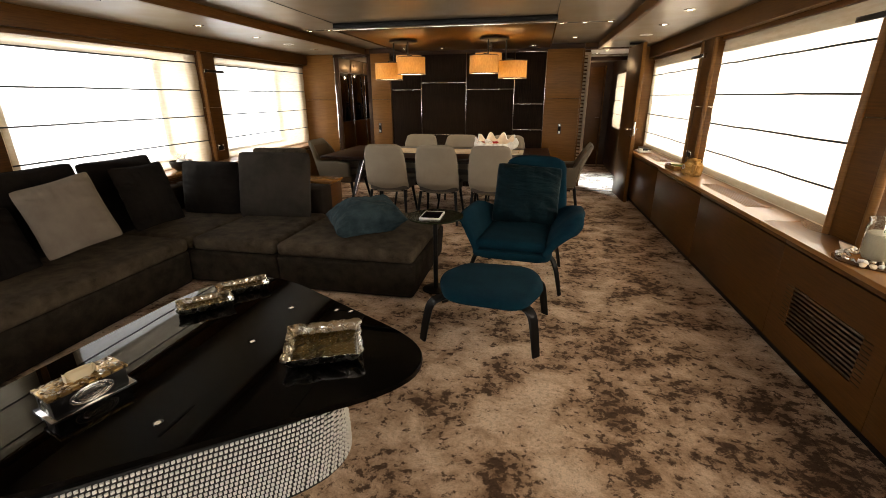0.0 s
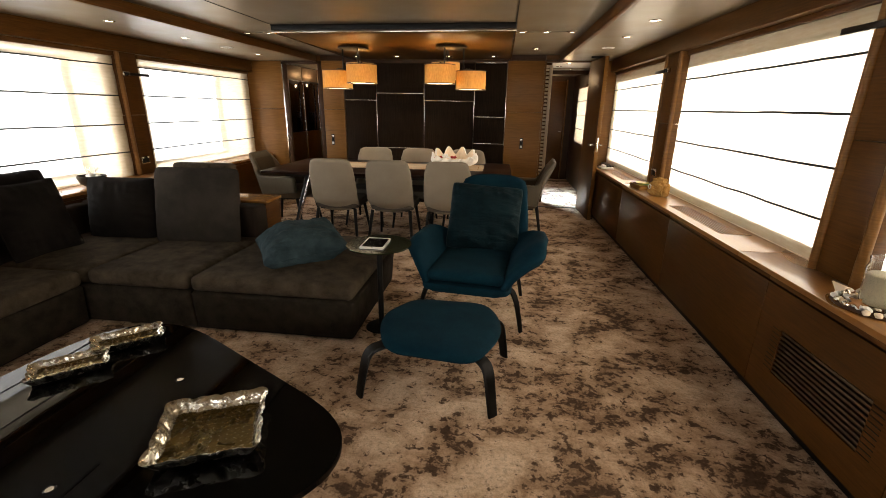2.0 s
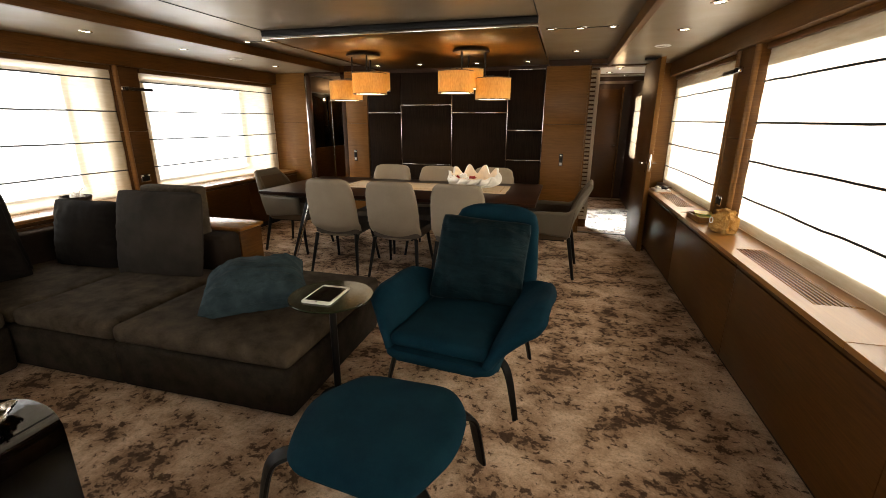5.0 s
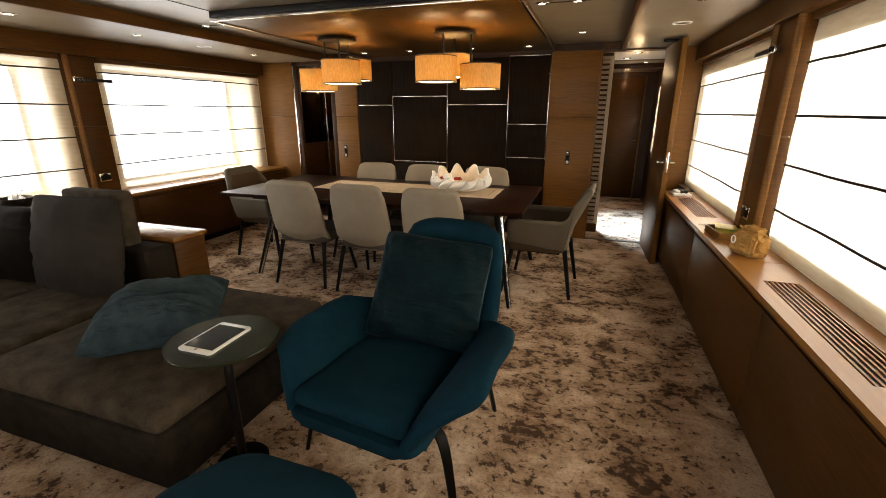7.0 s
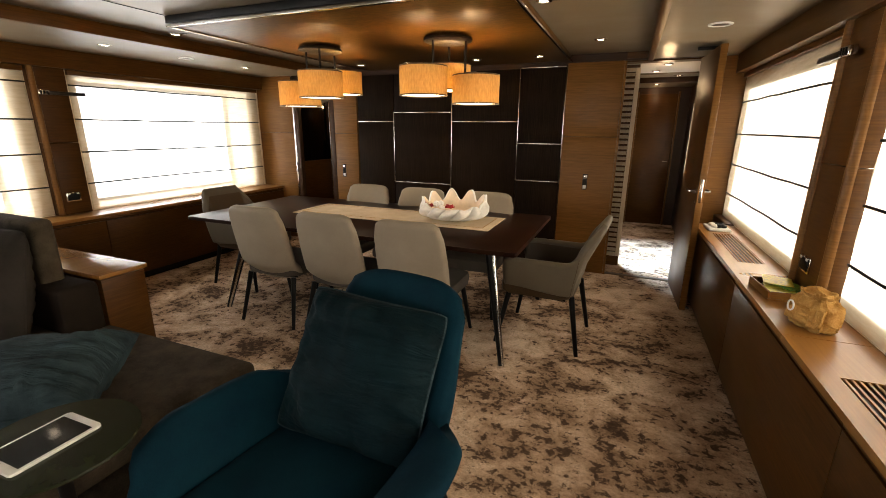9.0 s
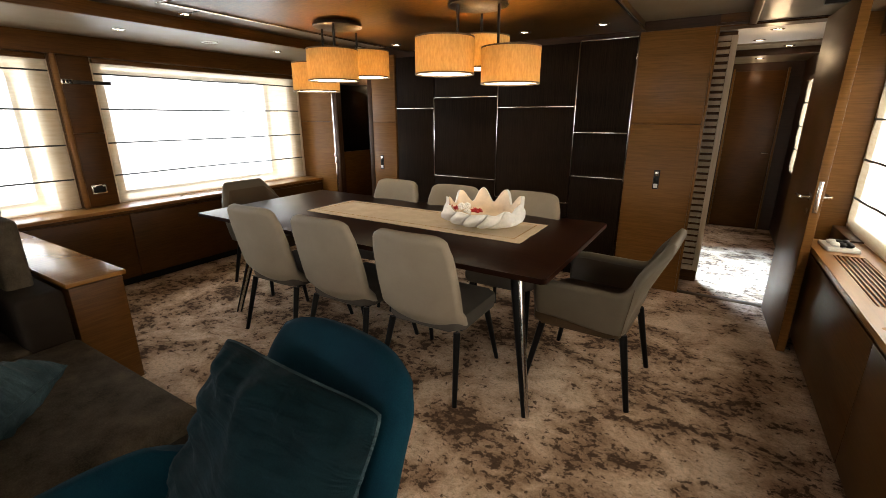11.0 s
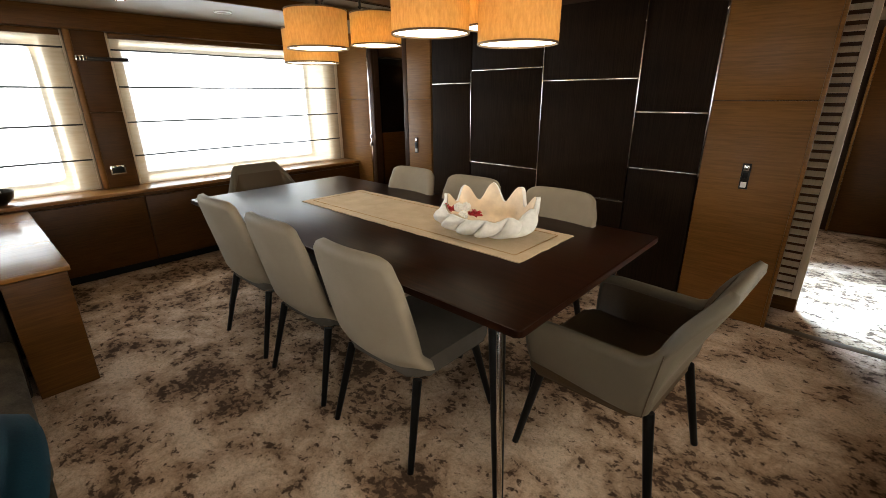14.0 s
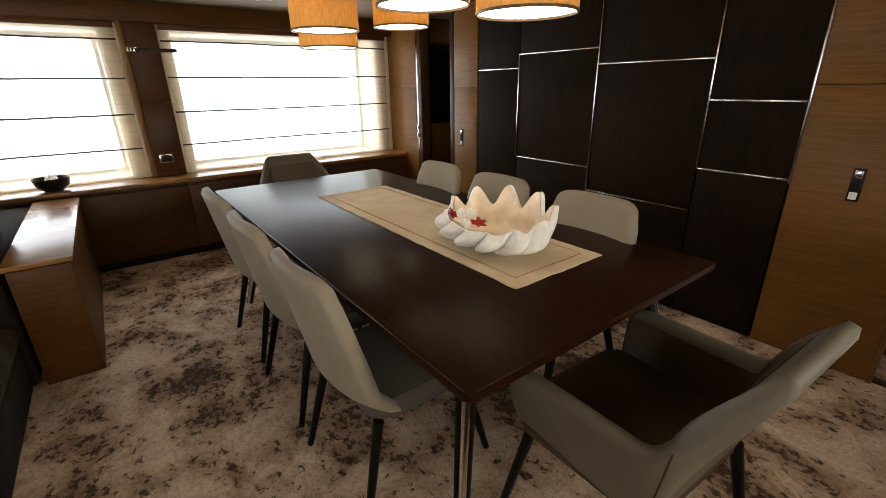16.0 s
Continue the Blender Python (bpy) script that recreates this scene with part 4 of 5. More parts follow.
part("shell_outside", clam_sheet(False), SHELL_WHITE, clam, "", None, 80)
part("shell_inside", clam_sheet(True), SHELL_PEACH, clam, "smooth peach-coloured inside")
coral = thing("coral_decoration", "red coral sprigs and small white shell rosettes in the clam shell", "decoration", pose(-0.565, 5.505, 0.868))
rng = random.Random(4)
for cx in (-0.085, 0.075):
    own = bmesh.new()
    for k in range(16):
        a, b, l = rng.uniform(0, 6.28), rng.uniform(-0.1, 0.6), rng.uniform(0.03, 0.055)
        tip = Vector((math.cos(a) * math.cos(b), 0.6 * math.sin(a) * math.cos(b), math.sin(b))) * l
        rod((cx, 0, 0), Vector((cx, 0, 0)) + tip, 0.006, 0.003, 6, own)
        side = Vector((rng.uniform(-1, 1), rng.uniform(-1, 1), rng.uniform(-0.2, 1))) * 0.018
        rod(Vector((cx, 0, 0)) + tip * 0.6, Vector((cx, 0, 0)) + tip * 0.6 + side, 0.005, 0.003, 6, own)
    part("coral_sprig", own, RED, coral, "red coral sprig")
for cx, cy, cz in ((-0.02, 0.0, 0.022), (0.035, -0.03, -0.004), (0.0, 0.035, 0.02)):
    own = bmesh.new()
    bmesh.ops.create_icosphere(own, subdivisions=3, radius=0.024)
    for v in own.verts:
        n = v.co.normalized()
        v.co = n * (0.022 + 0.004 * math.sin(9 * math.atan2(n.y, n.x) + 14 * n.z)) + Vector((cx, cy, cz))
    part("rosette", own, SHELL_WHITE, coral, "small white rosette")

# ---- sofa and its cushions ----
sofa = thing("corner_sofa", "large dark brown-grey velvet corner sofa with a chaise end", "sofa")


def cushion_block(x0, y0, x1, y1, z0, z1, seed, crown=0.014, n=18):
    """A seat cushion: rounded edges and a slightly crowned, uneven top."""
    own = box((x0, y0, z0), (x1, y1, z1), 0.035, 4)
    flat = [f for f in own.faces if f.normal.z > 0.99 and f.calc_area() > 0.05]
    edges = list({e for f in flat for e in f.edges})
    bmesh.ops.subdivide_edges(own, edges=edges, cuts=n, use_grid_fill=True)
    for v in own.verts:
        if v.co.z > z1 - 0.004:
            u, w = (v.co.x - x0) / (x1 - x0), (v.co.y - y0) / (y1 - y0)
            v.co.z += crown * math.sin(math.pi * u) * math.sin(math.pi * w) + 0.005 * noise.noise(Vector((v.co.x * 5, v.co.y * 5, seed)))
    return own


def sofa_base(x0, y0, x1, y1, tuck):
    """The plain base under a seat, drawn in towards the floor on its open sides (x0, y0, x1, y1)."""
    own = box((x0, y0, 0.015), (x1, y1, 0.281), 0.022, 3)
    for v in own.verts:
        k = (1 - v.co.z / 0.281) ** 1.4
        mx, my = (x0 + x1) / 2, (y0 + y1) / 2
        v.co.x += k * (tuck[0] if v.co.x < mx else -tuck[2])
        v.co.y += k * (tuck[1] if v.co.y < my else -tuck[3])
    return own


# The bases carry their shade in the colour, a darker copy of the velvet.
part("base", sofa_base(-1.86, 2.772, -0.785, 3.84, (0.0, 0.02, 0.02, 0.02)), SOFA_SHADED, sofa, "plain upholstered base")
part("base", sofa_base(-3.40, 2.772, -1.863, 3.70, (0.0, 0.02, 0.0, 0.0)), SOFA_SHADED, sofa, "plain upholstered base")
part("base", sofa_base(-3.40, -0.6, -2.60, 2.769, (0.0, 0.0, 0.02, 0.0)), SOFA_SHADED, sofa, "plain upholstered base")
part("seat_cushion", cushion_block(-1.85, 2.768, -0.787, 3.85, 0.286, 0.385, 1), SOFA, sofa)
part("seat_cushion", cushion_block(-2.575, 2.77, -1.866, 3.68, 0.286, 0.388, 2), SOFA, sofa)
part("seat_cushion", cushion_block(-3.40, 2.775, -2.59, 3.68, 0.284, 0.382, 3), SOFA, sofa)
part("seat_cushion", cushion_block(-3.40, 1.1, -2.58, 2.755, 0.286, 0.392, 4), SOFA, sofa)
part("seat_cushion", cushion_block(-3.40, -0.6, -2.58, 1.09, 0.286, 0.388, 5), SOFA, sofa)
part("backrest", box((-3.46, 3.66, 0.02), (-1.88, 3.85, 0.63), 0.03, 3), SOFA_DARK, sofa)
part("backrest", box((-3.47, -0.6, 0.02), (-3.34, 3.655, 0.62), 0.03, 3), SOFA_DARK, sofa)
part("headrest", box((-2.57, 3.69, 0.60), (-2.07, 3.80, 0.965), 0.025, 3), SOFA, sofa, "raised upholstered headrest")

pillow("back_cushion", "large grey-brown back cushion standing on the sofa", GREY_CLOTH, 0.70, 0.62, 0.22, pose(-2.29, 3.545, 0.645, -11, 0, 3), 2, 0.01, 0.03)
pillow("back_cushion", "smaller dark grey back cushion leaning on the sofa back", CHARCOAL, 0.58, 0.52, 0.2, pose(-2.95, 3.545, 0.60, -10, 0, 4), 3, 0.012, 0.04)
pillow("back_cushion", "large black-brown back cushion by the window", CHARCOAL, 0.66, 0.62, 0.2, pose(-3.30, 3.0, 0.645, -13, 0, 88), 4, 0.012, 0.04)
pillow("back_cushion", "large black-brown back cushion by the window", CHARCOAL, 0.68, 0.64, 0.2, pose(-3.30, 2.32, 0.655, -13, 0, 90), 5, 0.012, 0.04)
pillow("back_cushion", "large black-brown back cushion by the window", CHARCOAL, 0.68, 0.62, 0.2, pose(-3.30, 1.58, 0.645, -13, 0, 90), 6, 0.012, 0.04)
pillow("throw_pillow", "taupe square throw pillow leaning on a dark cushion", TAUPE, 0.43, 0.495, 0.15, pose(-2.963, 2.228, 0.692, -28.1, -12.5, 55.3), 7, 0.012, 0.07)
pillow("throw_pillow", "charcoal square throw pillow with pointed corners", CHARCOAL, 0.475, 0.51, 0.16, pose(-3.003, 2.906, 0.678, -17.6, 0.1, 86.7), 8, 0.014, 0.08)
pillow("throw_pillow", "charcoal square throw pillow in the sofa's corner", CHARCOAL, 0.5, 0.48, 0.17, pose(-3.12, 1.82, 0.57, -24, 3, 92), 9, 0.014, 0.06)
pillow("velvet_pillow", "blue-grey velvet pillow lying on the chaise", BLUE_VELVET, 0.585, 0.505, 0.30, pose(-1.321, 3.268, 0.485, -84, -5.7, 35), 10, 0.022, 0.08)

# Wooden console behind the sofa.
console = thing("console_table", "walnut console behind the sofa with a pale top", "console")
part("body", box((-3.48, 3.87, 0.0), (-1.90, 4.11, 0.617), 0.004), WALNUT, console)
part("top", box((-3.48, 3.858, 0.624), (-1.885, 4.125, 0.65), 0.004), SILL_WOOD, console, "pale satin top board")

# ---- coffee table with its trays ----
coffee = thing("coffee_table", "black glass coffee table of rounded triangular outline", "coffee table")
outline = rounded([(-0.185, 1.535), (-1.83, 2.455), (-2.03, 0.20)], [0.53, 0.68, 0.7], 16)
part("glass_top", prism(outline, 0.338, 0.36, 0.006, 3), BLACK_GLASS, coffee)
part("frame", prism(rounded([(-0.62, 1.49), (-1.74, 2.18), (-1.88, 0.45)], [0.5, 0.6, 0.6], 10), 0.30, 0.337, 0.004), BLACK, coffee)
for x, y in ((-0.80, 1.46), (-1.72, 2.02)):
    part("leg", sweep(bend([(x, y, 0.32), (x + 0.02, y, 0.15), (x + 0.03, y, 0.0)]), 0.03, 0.014), BLACK, coffee)

base_line = rounded([(-0.545, 1.345), (-1.55, 1.90), (-1.96, 0.245)], [0.42, 0.5, 0.5], 14)


def along(line, n):
    """n points at even steps along a closed line, with their outward normals."""
    p = [Vector(q) for q in line]
    seg = [(b - a).length for a, b in zip(p, p[1:] + p[:1])]
    total, out, i, done = sum(seg), [], 0, 0.0
    for k in range(n):
        d = total * k / n
        while done + seg[i] < d:
            done += seg[i]
            i += 1
        a, b = p[i], p[(i + 1) % len(p)]
        t = (b - a).normalized()
        out.append((a + t * (d - done), Vector((-t.y, t.x))))
    return out


def swell(z):
    return 0.03 + 0.05 * (1 - z / 0.33) + 0.014 * math.sin(math.pi * (z + 0.01) / 0.33)


RIM = along(base_line, 236)
side = sum(n.dot(p - Vector((-1.25, 1.15))) for p, n in RIM)
RIM = [(p, n if side > 0 else -n) for p, n in RIM]
core = bmesh.new()
levels = [[core.verts.new((*(p + n * (swell(z) - 0.045)), z)) for p, n in RIM[::4]] for z in (0.0, 0.05, 0.11, 0.17, 0.23, 0.29, 0.299)]
for a, b in zip(levels, levels[1:]):
    for i in range(len(a)):
        core.faces.new((a[i], a[(i + 1) % len(a)], b[(i + 1) % len(a)], b[i]))
core.faces.new(levels[0])
core.faces.new(levels[-1])
part("base", core, WEAVE_DARK, coffee, "dark woven base")
pads = bmesh.new()
rows_n = 16
for i in range(rows_n):
    z = 0.010 + 0.284 * (i + 0.5) / rows_n
    for j, (p, n) in enumerate(RIM):
        t = Vector((-n.y, n.x))
        o = p + n * (swell(z) - 0.041) + t * (0.005 * i)
        c = []
        for lift, k in ((-0.004, 1.0), (0.0022, 0.84)):
            for s, q in ((-1, -1), (1, -1), (1, 1), (-1, 1)):
                w = o + n * lift + t * (s * 0.0056 * k)
                c.append(pads.verts.new((w.x, w.y, z + q * 0.0052 * k + s * 0.001)))
        pads.faces.new(c[4:])
        for k in range(4):
            pads.faces.new((c[k], c[(k + 1) % 4], c[4 + (k + 1) % 4], c[4 + k]))
me = bpy.data.meshes.new("woven_cover")
pads.to_mesh(me)
pads.free()
me.materials.append(WEAVE_PALE)
ob = new("woven_cover", me)
ob.parent = coffee
tagged(ob, "pale woven strips on the base", kind="stuff")


def ornate_tray(w, h, at, label, height=0.03, seed=0):
    """A footed tray with a scalloped, hammered rim."""
    root = thing("ornate_tray", label, "tray", at, "trays on the coffee table")

    def edge(a):
        """The scalloped outline: a squared curve with drawn-out corners."""
        c, s = math.cos(a), math.sin(a)
        q = (abs(c) ** 5 + abs(s) ** 5) ** 0.2
        k = (1 + 0.05 * abs(math.sin(6 * a + 0.3 * seed)) - 0.025 + 0.12 * abs(math.sin(2 * a)) ** 9) / q
        return c * w / 2 * k, s * h / 2 * k
    n = 144
    outline = [edge(2 * math.pi * i / n) for i in range(n)]
    floor = bmesh.new()
    rings = [[floor.verts.new((x * k, y * k, 0.013 + z + 0.0008 * noise.noise(Vector((x * k * 60, y * k * 60, seed))))) for x, y in outline] for k, z in ((0.25, 0.0), (0.5, 0.0), (0.74, 0.001), (0.8, 0.003))]
    lower = [[floor.verts.new((x * k, y * k, 0.009)) for x, y in outline] for k in (0.8, 0.25)]
    for p, q in zip(rings + lower, (rings + lower)[1:]):
        for i in range(n):
            floor.faces.new((p[i], p[(i + 1) % n], q[(i + 1) % n], q[i]))
    floor.faces.new(rings[0])
    floor.faces.new(lower[-1])
    part("dish", floor, TRAY_GOLD, root, "dull gold beaten floor", None, 70)
    wall = bmesh.new()
    prof = [(0.79, 0.010, 0), (0.84, 0.016, 0.3), (0.9, 0.012 + height * 0.6, 1), (0.96, 0.014 + height * 0.92, 1), (1.0, 0.014 + height, 0.6), (1.005, 0.011 + height, 0.6), (0.97, 0.009 + height * 0.85, 1), (0.91, 0.008 + height * 0.5, 1), (0.85, 0.011, 0.3), (0.8, 0.007, 0)]
    loops = []
    for k, z, flute in prof:
        loops.append([wall.verts.new((x * k, y * k, z + 0.003 * flute * math.sin(2 * math.pi * i * 24 / n))) for i, (x, y) in enumerate(outline)])
    for p, q in zip(loops, loops[1:] + loops[:1]):
        for i in range(n):
            wall.faces.new((p[i], p[(i + 1) % n], q[(i + 1) % n], q[i]))
    part("rim", wall, SILVER, root, "fluted tarnished silver rim", None, 70)
    for x, y in ((-0.32, -0.3), (0.32, -0.3), (-0.32, 0.3), (0.32, 0.3)):
        own = bmesh.new()
        bmesh.ops.create_uvsphere(own, u_segments=10, v_segments=8, radius=0.008)
        bmesh.ops.translate(own, vec=(x * w, y * h, 0.008), verts=own.verts)
        part("foot", own, SILVER, root)
    beads = bmesh.new()
    for k in range(72):
        x, y = outline[k * 2]
        bmesh.ops.create_icosphere(beads, subdivisions=1, radius=0.0035, matrix=Matrix.Translation((x * 0.81, y * 0.81, 0.0165)))
    for i in range(-4, 5):
        for j in range(-4, 5):
            bmesh.ops.create_icosphere(beads, subdivisions=1, radius=0.0034, matrix=Matrix.Translation((i * w * 0.075, j * h * 0.075, 0.0118)))
    tagged(part("bead_border", beads, CHROME, root, "bright beaded border"), kind="stuff")
    return root


ornate_tray(0.32, 0.30, pose(-0.852, 1.535, 0.361, 0, 0, 24), "square tarnished silver tray with a scalloped rim", 0.042, 1)
ornate_tray(0.26, 0.15, pose(-1.655, 1.795, 0.361, 0, 0, 44), "small oblong silver tray with a scalloped rim", 0.028, 2)
ornate_tray(0.27, 0.15, pose(-1.60, 2.03, 0.361, 0, 0, 44), "small oblong silver tray with a scalloped rim", 0.028, 3)

casket = thing("ornate_box", "oblong silver box with carved scroll sides and a mottled gold lid", "box", pose(-1.582, 1.067, 0.361, 0, 0, 73) @ Matrix.Diagonal((0.86, 0.83, 0.94, 1)))
part("body", box((-0.14, -0.07, 0.006), (0.14, 0.07, 0.077), 0.004), BLACK, casket)
part("lid", box((-0.148, -0.078, 0.0775), (0.148, 0.078, 0.09), 0.004), MOTTLED_GOLD, casket, "mottled gold and silver lid")
part("base_rim", box((-0.16, -0.09, 0.0), (0.16, 0.09, 0.005), 0.002), CHROME, casket)
scroll = bmesh.new()
for side, length in ((0, 0.19), (1, 0.19), (2, 0.1), (3, 0.1)):
    wide = length * 0.42
    turn = [2 * math.pi * s / 48 for s in range(49)]
    loops = [[(wide * f * (1 + w * math.cos(18 * a)) * math.cos(a), 0.042 + 0.032 * f * (1 + w * math.cos(18 * a)) * math.sin(a)) for a in turn] for f, w in ((1.0, 0.0), (0.86, 0.07), (0.66, 0.0))]
    for q in range(-2, 3):
        loops.append([(wide * 0.24 * q + wide * 0.13 * math.cos(a) * (1 - 0.02 * q * q), 0.042 + 0.013 * math.sin(a) * (1 - 0.04 * q * q)) for a in turn[::4]])
        loops.append([(wide * 0.24 * q + wide * 0.06 * math.cos(a), 0.042 + 0.006 * math.sin(a)) for a in turn[::6]])
    for loop in loops:
        if side < 2:
            path = [Vector((p, (-1 if side == 0 else 1) * 0.071, q)) for p, q in loop]
            sweep(path, 0.0018, 0.0018, (0, 1, 0), 6, scroll)
        else:
            path = [Vector(((-1 if side == 2 else 1) * 0.141, p, q)) for p, q in loop]
            sweep(path, 0.0018, 0.0018, (1, 0, 0), 6, scroll)
flakes = bmesh.new()
rng = random.Random(8)
for k in range(130):
    x, y, r = rng.uniform(-0.138, 0.138), rng.uniform(-0.068, 0.068), rng.uniform(0.004, 0.011)
    if abs(x) < 0.06 and abs(y) < 0.022:
        continue
    ring = [(x + r * rng.uniform(0.6, 1.1) * math.cos(a), y + 0.7 * r * rng.uniform(0.6, 1.1) * math.sin(a)) for a in [k * 1.047 for k in range(6)]]
    merge(flakes, prism(ring, 0.0895, 0.0915 + 0.0015 * rng.random()))
tagged(part("lid_flakes", flakes, SILVER, casket, "bright beaten flakes on the lid"), kind="stuff")
part("lid_bar", cushion_block(-0.055, -0.018, 0.055, 0.018, 0.0895, 0.097, 2, 0.004, 8), CREAM, casket, "pale smooth bar on the lid")
tagged(part("scrollwork", scroll, CHROME, casket, "bright carved scrollwork"), kind="stuff")

# ---- teal armchair, its pillow and footstool ----
arm = thing("lounge_armchair", "teal wool wing armchair with flared arms and black legs", "armchair", pose(-0.08, 3.40, 0, 0, 0, -7))


def wing(sgn):
    """One arm: rises from the seat's edge, rounded at its top corners, and flares outward."""
    def f(u, v):
        s = 2 * u - 1
        y = -0.045 + 0.365 * s * (1 - 0.22 * v ** 5) - 0.03 * (1 - v) + 0.03 * v
        out = 0.70 + 0.30 * math.cos(1.5 * (s + 0.15)) - 0.42 * smooth_step(0.35, 1.0, s)
        flare = (0.10 * v + (0.13 if sgn > 0 else 0.05) * v ** 2.4) * out
        high = (0.245 - 0.075 * smooth_step(0.35, 1.0, -s) ** 1.5 - 0.03 * smooth_step(0.5, 1.0, s)) * (1 - 0.10 * abs(s) ** 4)
        curl = 0.012 * smooth_step(0.8, 1.0, v) * out
        return (sgn * (0.262 + flare - 0.01 * s), y, 0.34 + high * v - curl)
    return f


def arm_back(u, v):
    s = 2 * u - 1
    top = 0.915 - 0.05 * abs(s) ** 4
    z = 0.34 + (top - 0.34) * v
    half = 0.272 - 0.035 * smooth_step(0.35, 1.0, v)
    half *= 1 - 0.12 * smooth_step(0.88, 1.0, v) * abs(s) ** 2
    y = 0.235 + 0.255 * v - 0.07 * s * s * (1 - 0.5 * v)
    return (0.05 + s * half * 1.05, y, z)


part("backrest", shell(arm_back, 30, 32, -0.065), TEAL, arm, "", None, 80)
for sgn in (-1, 1):
    part("arm", shell(wing(sgn), 34, 24, 0.058 * sgn), TEAL, arm, "", None, 80)
part("seat_shell", prism(rounded([(-0.29, -0.44), (0.29, -0.44), (0.26, 0.30), (-0.26, 0.30)], 0.09, 6), 0.30, 0.352, 0.02, 3), TEAL, arm)
part("seat_cushion", cushion_block(-0.247, -0.43, 0.247, 0.22, 0.362, 0.436, 3, 0.02, 12), TEAL, arm)
part("leg_frame", box((-0.22, -0.26, 0.282), (0.22, 0.22, 0.30), 0.006), BLACK, arm)
for x, y in ((-0.355, -0.27), (0.36, -0.27), (-0.31, 0.335), (0.31, 0.335)):
    sx, sy = (1 if x > 0 else -1), (1 if y > 0 else -1)
    path = bend([(x * 0.45, y * 0.6, 0.288), (x * 0.74, y * 0.82, 0.278), (x * 0.86, y * 0.9, 0.22), (x * 0.94, y * 0.96, 0.11), (x, y, 0.0)])
    part("leg", sweep(path, (0.026, 0.015), (0.011, 0.009), (0.7, 0.7 if x * y < 0 else -0.7, 0)), BLACK, arm, "bent black wooden leg")
pillow("velvet_pillow", "dark teal velvet pillow resting in the armchair", TEAL_VELVET, 0.53, 0.51, 0.21, pose(-0.04, 3.592, 0.648, -29, 4, 1), 12, 0.03, 0.05, BLUE_VELVET)

stool = thing("footstool", "teal wool footstool with a saddle seat and bent black legs", "footstool", pose(-0.21, 2.40, 0))
seat_line = rounded([(-0.24, -0.265), (0.20, -0.315), (0.315, -0.06), (0.305, 0.16), (0.215, 0.315), (-0.205, 0.32), (-0.34, 0.08), (-0.31, -0.10)], 0.09, 6)


def saddle(line, z0, z1, crown):
    own = bmesh.new()
    n, rings = len(line), [(0.30, 1.0), (0.62, 0.96), (0.86, 0.8), (0.965, 0.45), (1.0, 0.0)]
    cx, cy = sum(p[0] for p in line) / n, sum(p[1] for p in line) / n

    def dip(x):
        return 0.10 * x * x - 0.008
    top = [[own.verts.new((cx + (x - cx) * k, cy + (y - cy) * k, z0 + (z1 - z0) * (0.35 + 0.65 * h) + crown * h + dip(x * k))) for x, y in line] for k, h in rings]
    low = [[own.verts.new((cx + (x - cx) * k, cy + (y - cy) * k, z0 + (z1 - z0) * 0.35 * q + dip(x * k))) for x, y in line] for k, q in ((0.985, 0.4), (0.94, 0.0))]
    loops = top + low
    for p, q in zip(loops, loops[1:]):
        for i in range(n):
            own.faces.new((p[i], p[(i + 1) % n], q[(i + 1) % n], q[i]))
    own.faces.new(top[0])
    own.faces.new(low[-1][::-1])
    return own


part("seat", saddle([(x, y + 0.10) for x, y in seat_line], 0.287, 0.345, 0.008), TEAL, stool)
part("leg_frame", box((-0.17, -0.06, 0.266), (0.17, 0.24, 0.288), 0.006), BLACK, stool)
for x, y in ((-0.392, -0.12), (0.288, -0.18), (0.345, 0.37), (-0.36, 0.42)):
    path = bend([(x * 0.4, 0.1 + (y - 0.1) * 0.4, 0.276), (x * 0.72, 0.1 + (y - 0.1) * 0.74, 0.272), (x * 0.88, 0.1 + (y - 0.1) * 0.88, 0.235), (x * 0.95, y * 0.96, 0.12), (x, y, 0.0)])
    part("leg", sweep(path, (0.040, 0.028), (0.012, 0.010), (0.75, 0.66 if x * y < 0 else -0.66, 0)), BLACK, stool, "bent black wooden leg")

side = thing("side_table", "small round black side table on a thin pole", "side table", pose(-0.684, 3.026, 0))
part("top", turned([(0.004, 0.574), (0.19, 0.574), (0.204, 0.578), (0.207, 0.583), (0.204, 0.588), (0.004, 0.588)], 48), OLIVE_GLASS, side, "glossy olive-black round top")
part("pole", rod((0, 0, 0.01), (0, 0, 0.574), 0.018, None, 18), BLACK, side)
part("base_plate", turned([(0.004, 0.0), (0.10, 0.0), (0.105, 0.004), (0.10, 0.009), (0.03, 0.016), (0.004, 0.018)], 36), BLACK, side)
tablet = thing("tablet", "white-framed tablet with a dark screen lying on the side table", "tablet", pose(-0.702, 3.011, 0.5885, 0, 0, 91) @ Matrix.Diagonal((0.93, 0.93, 1, 1)))
part("case", prism(rounded([(-0.118, -0.081), (0.118, -0.081), (0.118, 0.081), (-0.118, 0.081)], 0.012, 5), 0.0, 0.0085, 0.002), WHITE, tablet)
part("screen", box((-0.094, -0.071, 0.0086), (0.094, 0.071, 0.0096)), SCREEN, tablet, "dark glossy screen")
part("home_button", rod((-0.106, 0, 0.0085), (-0.106, 0, 0.0094), 0.006, None, 14), CHROME, tablet)

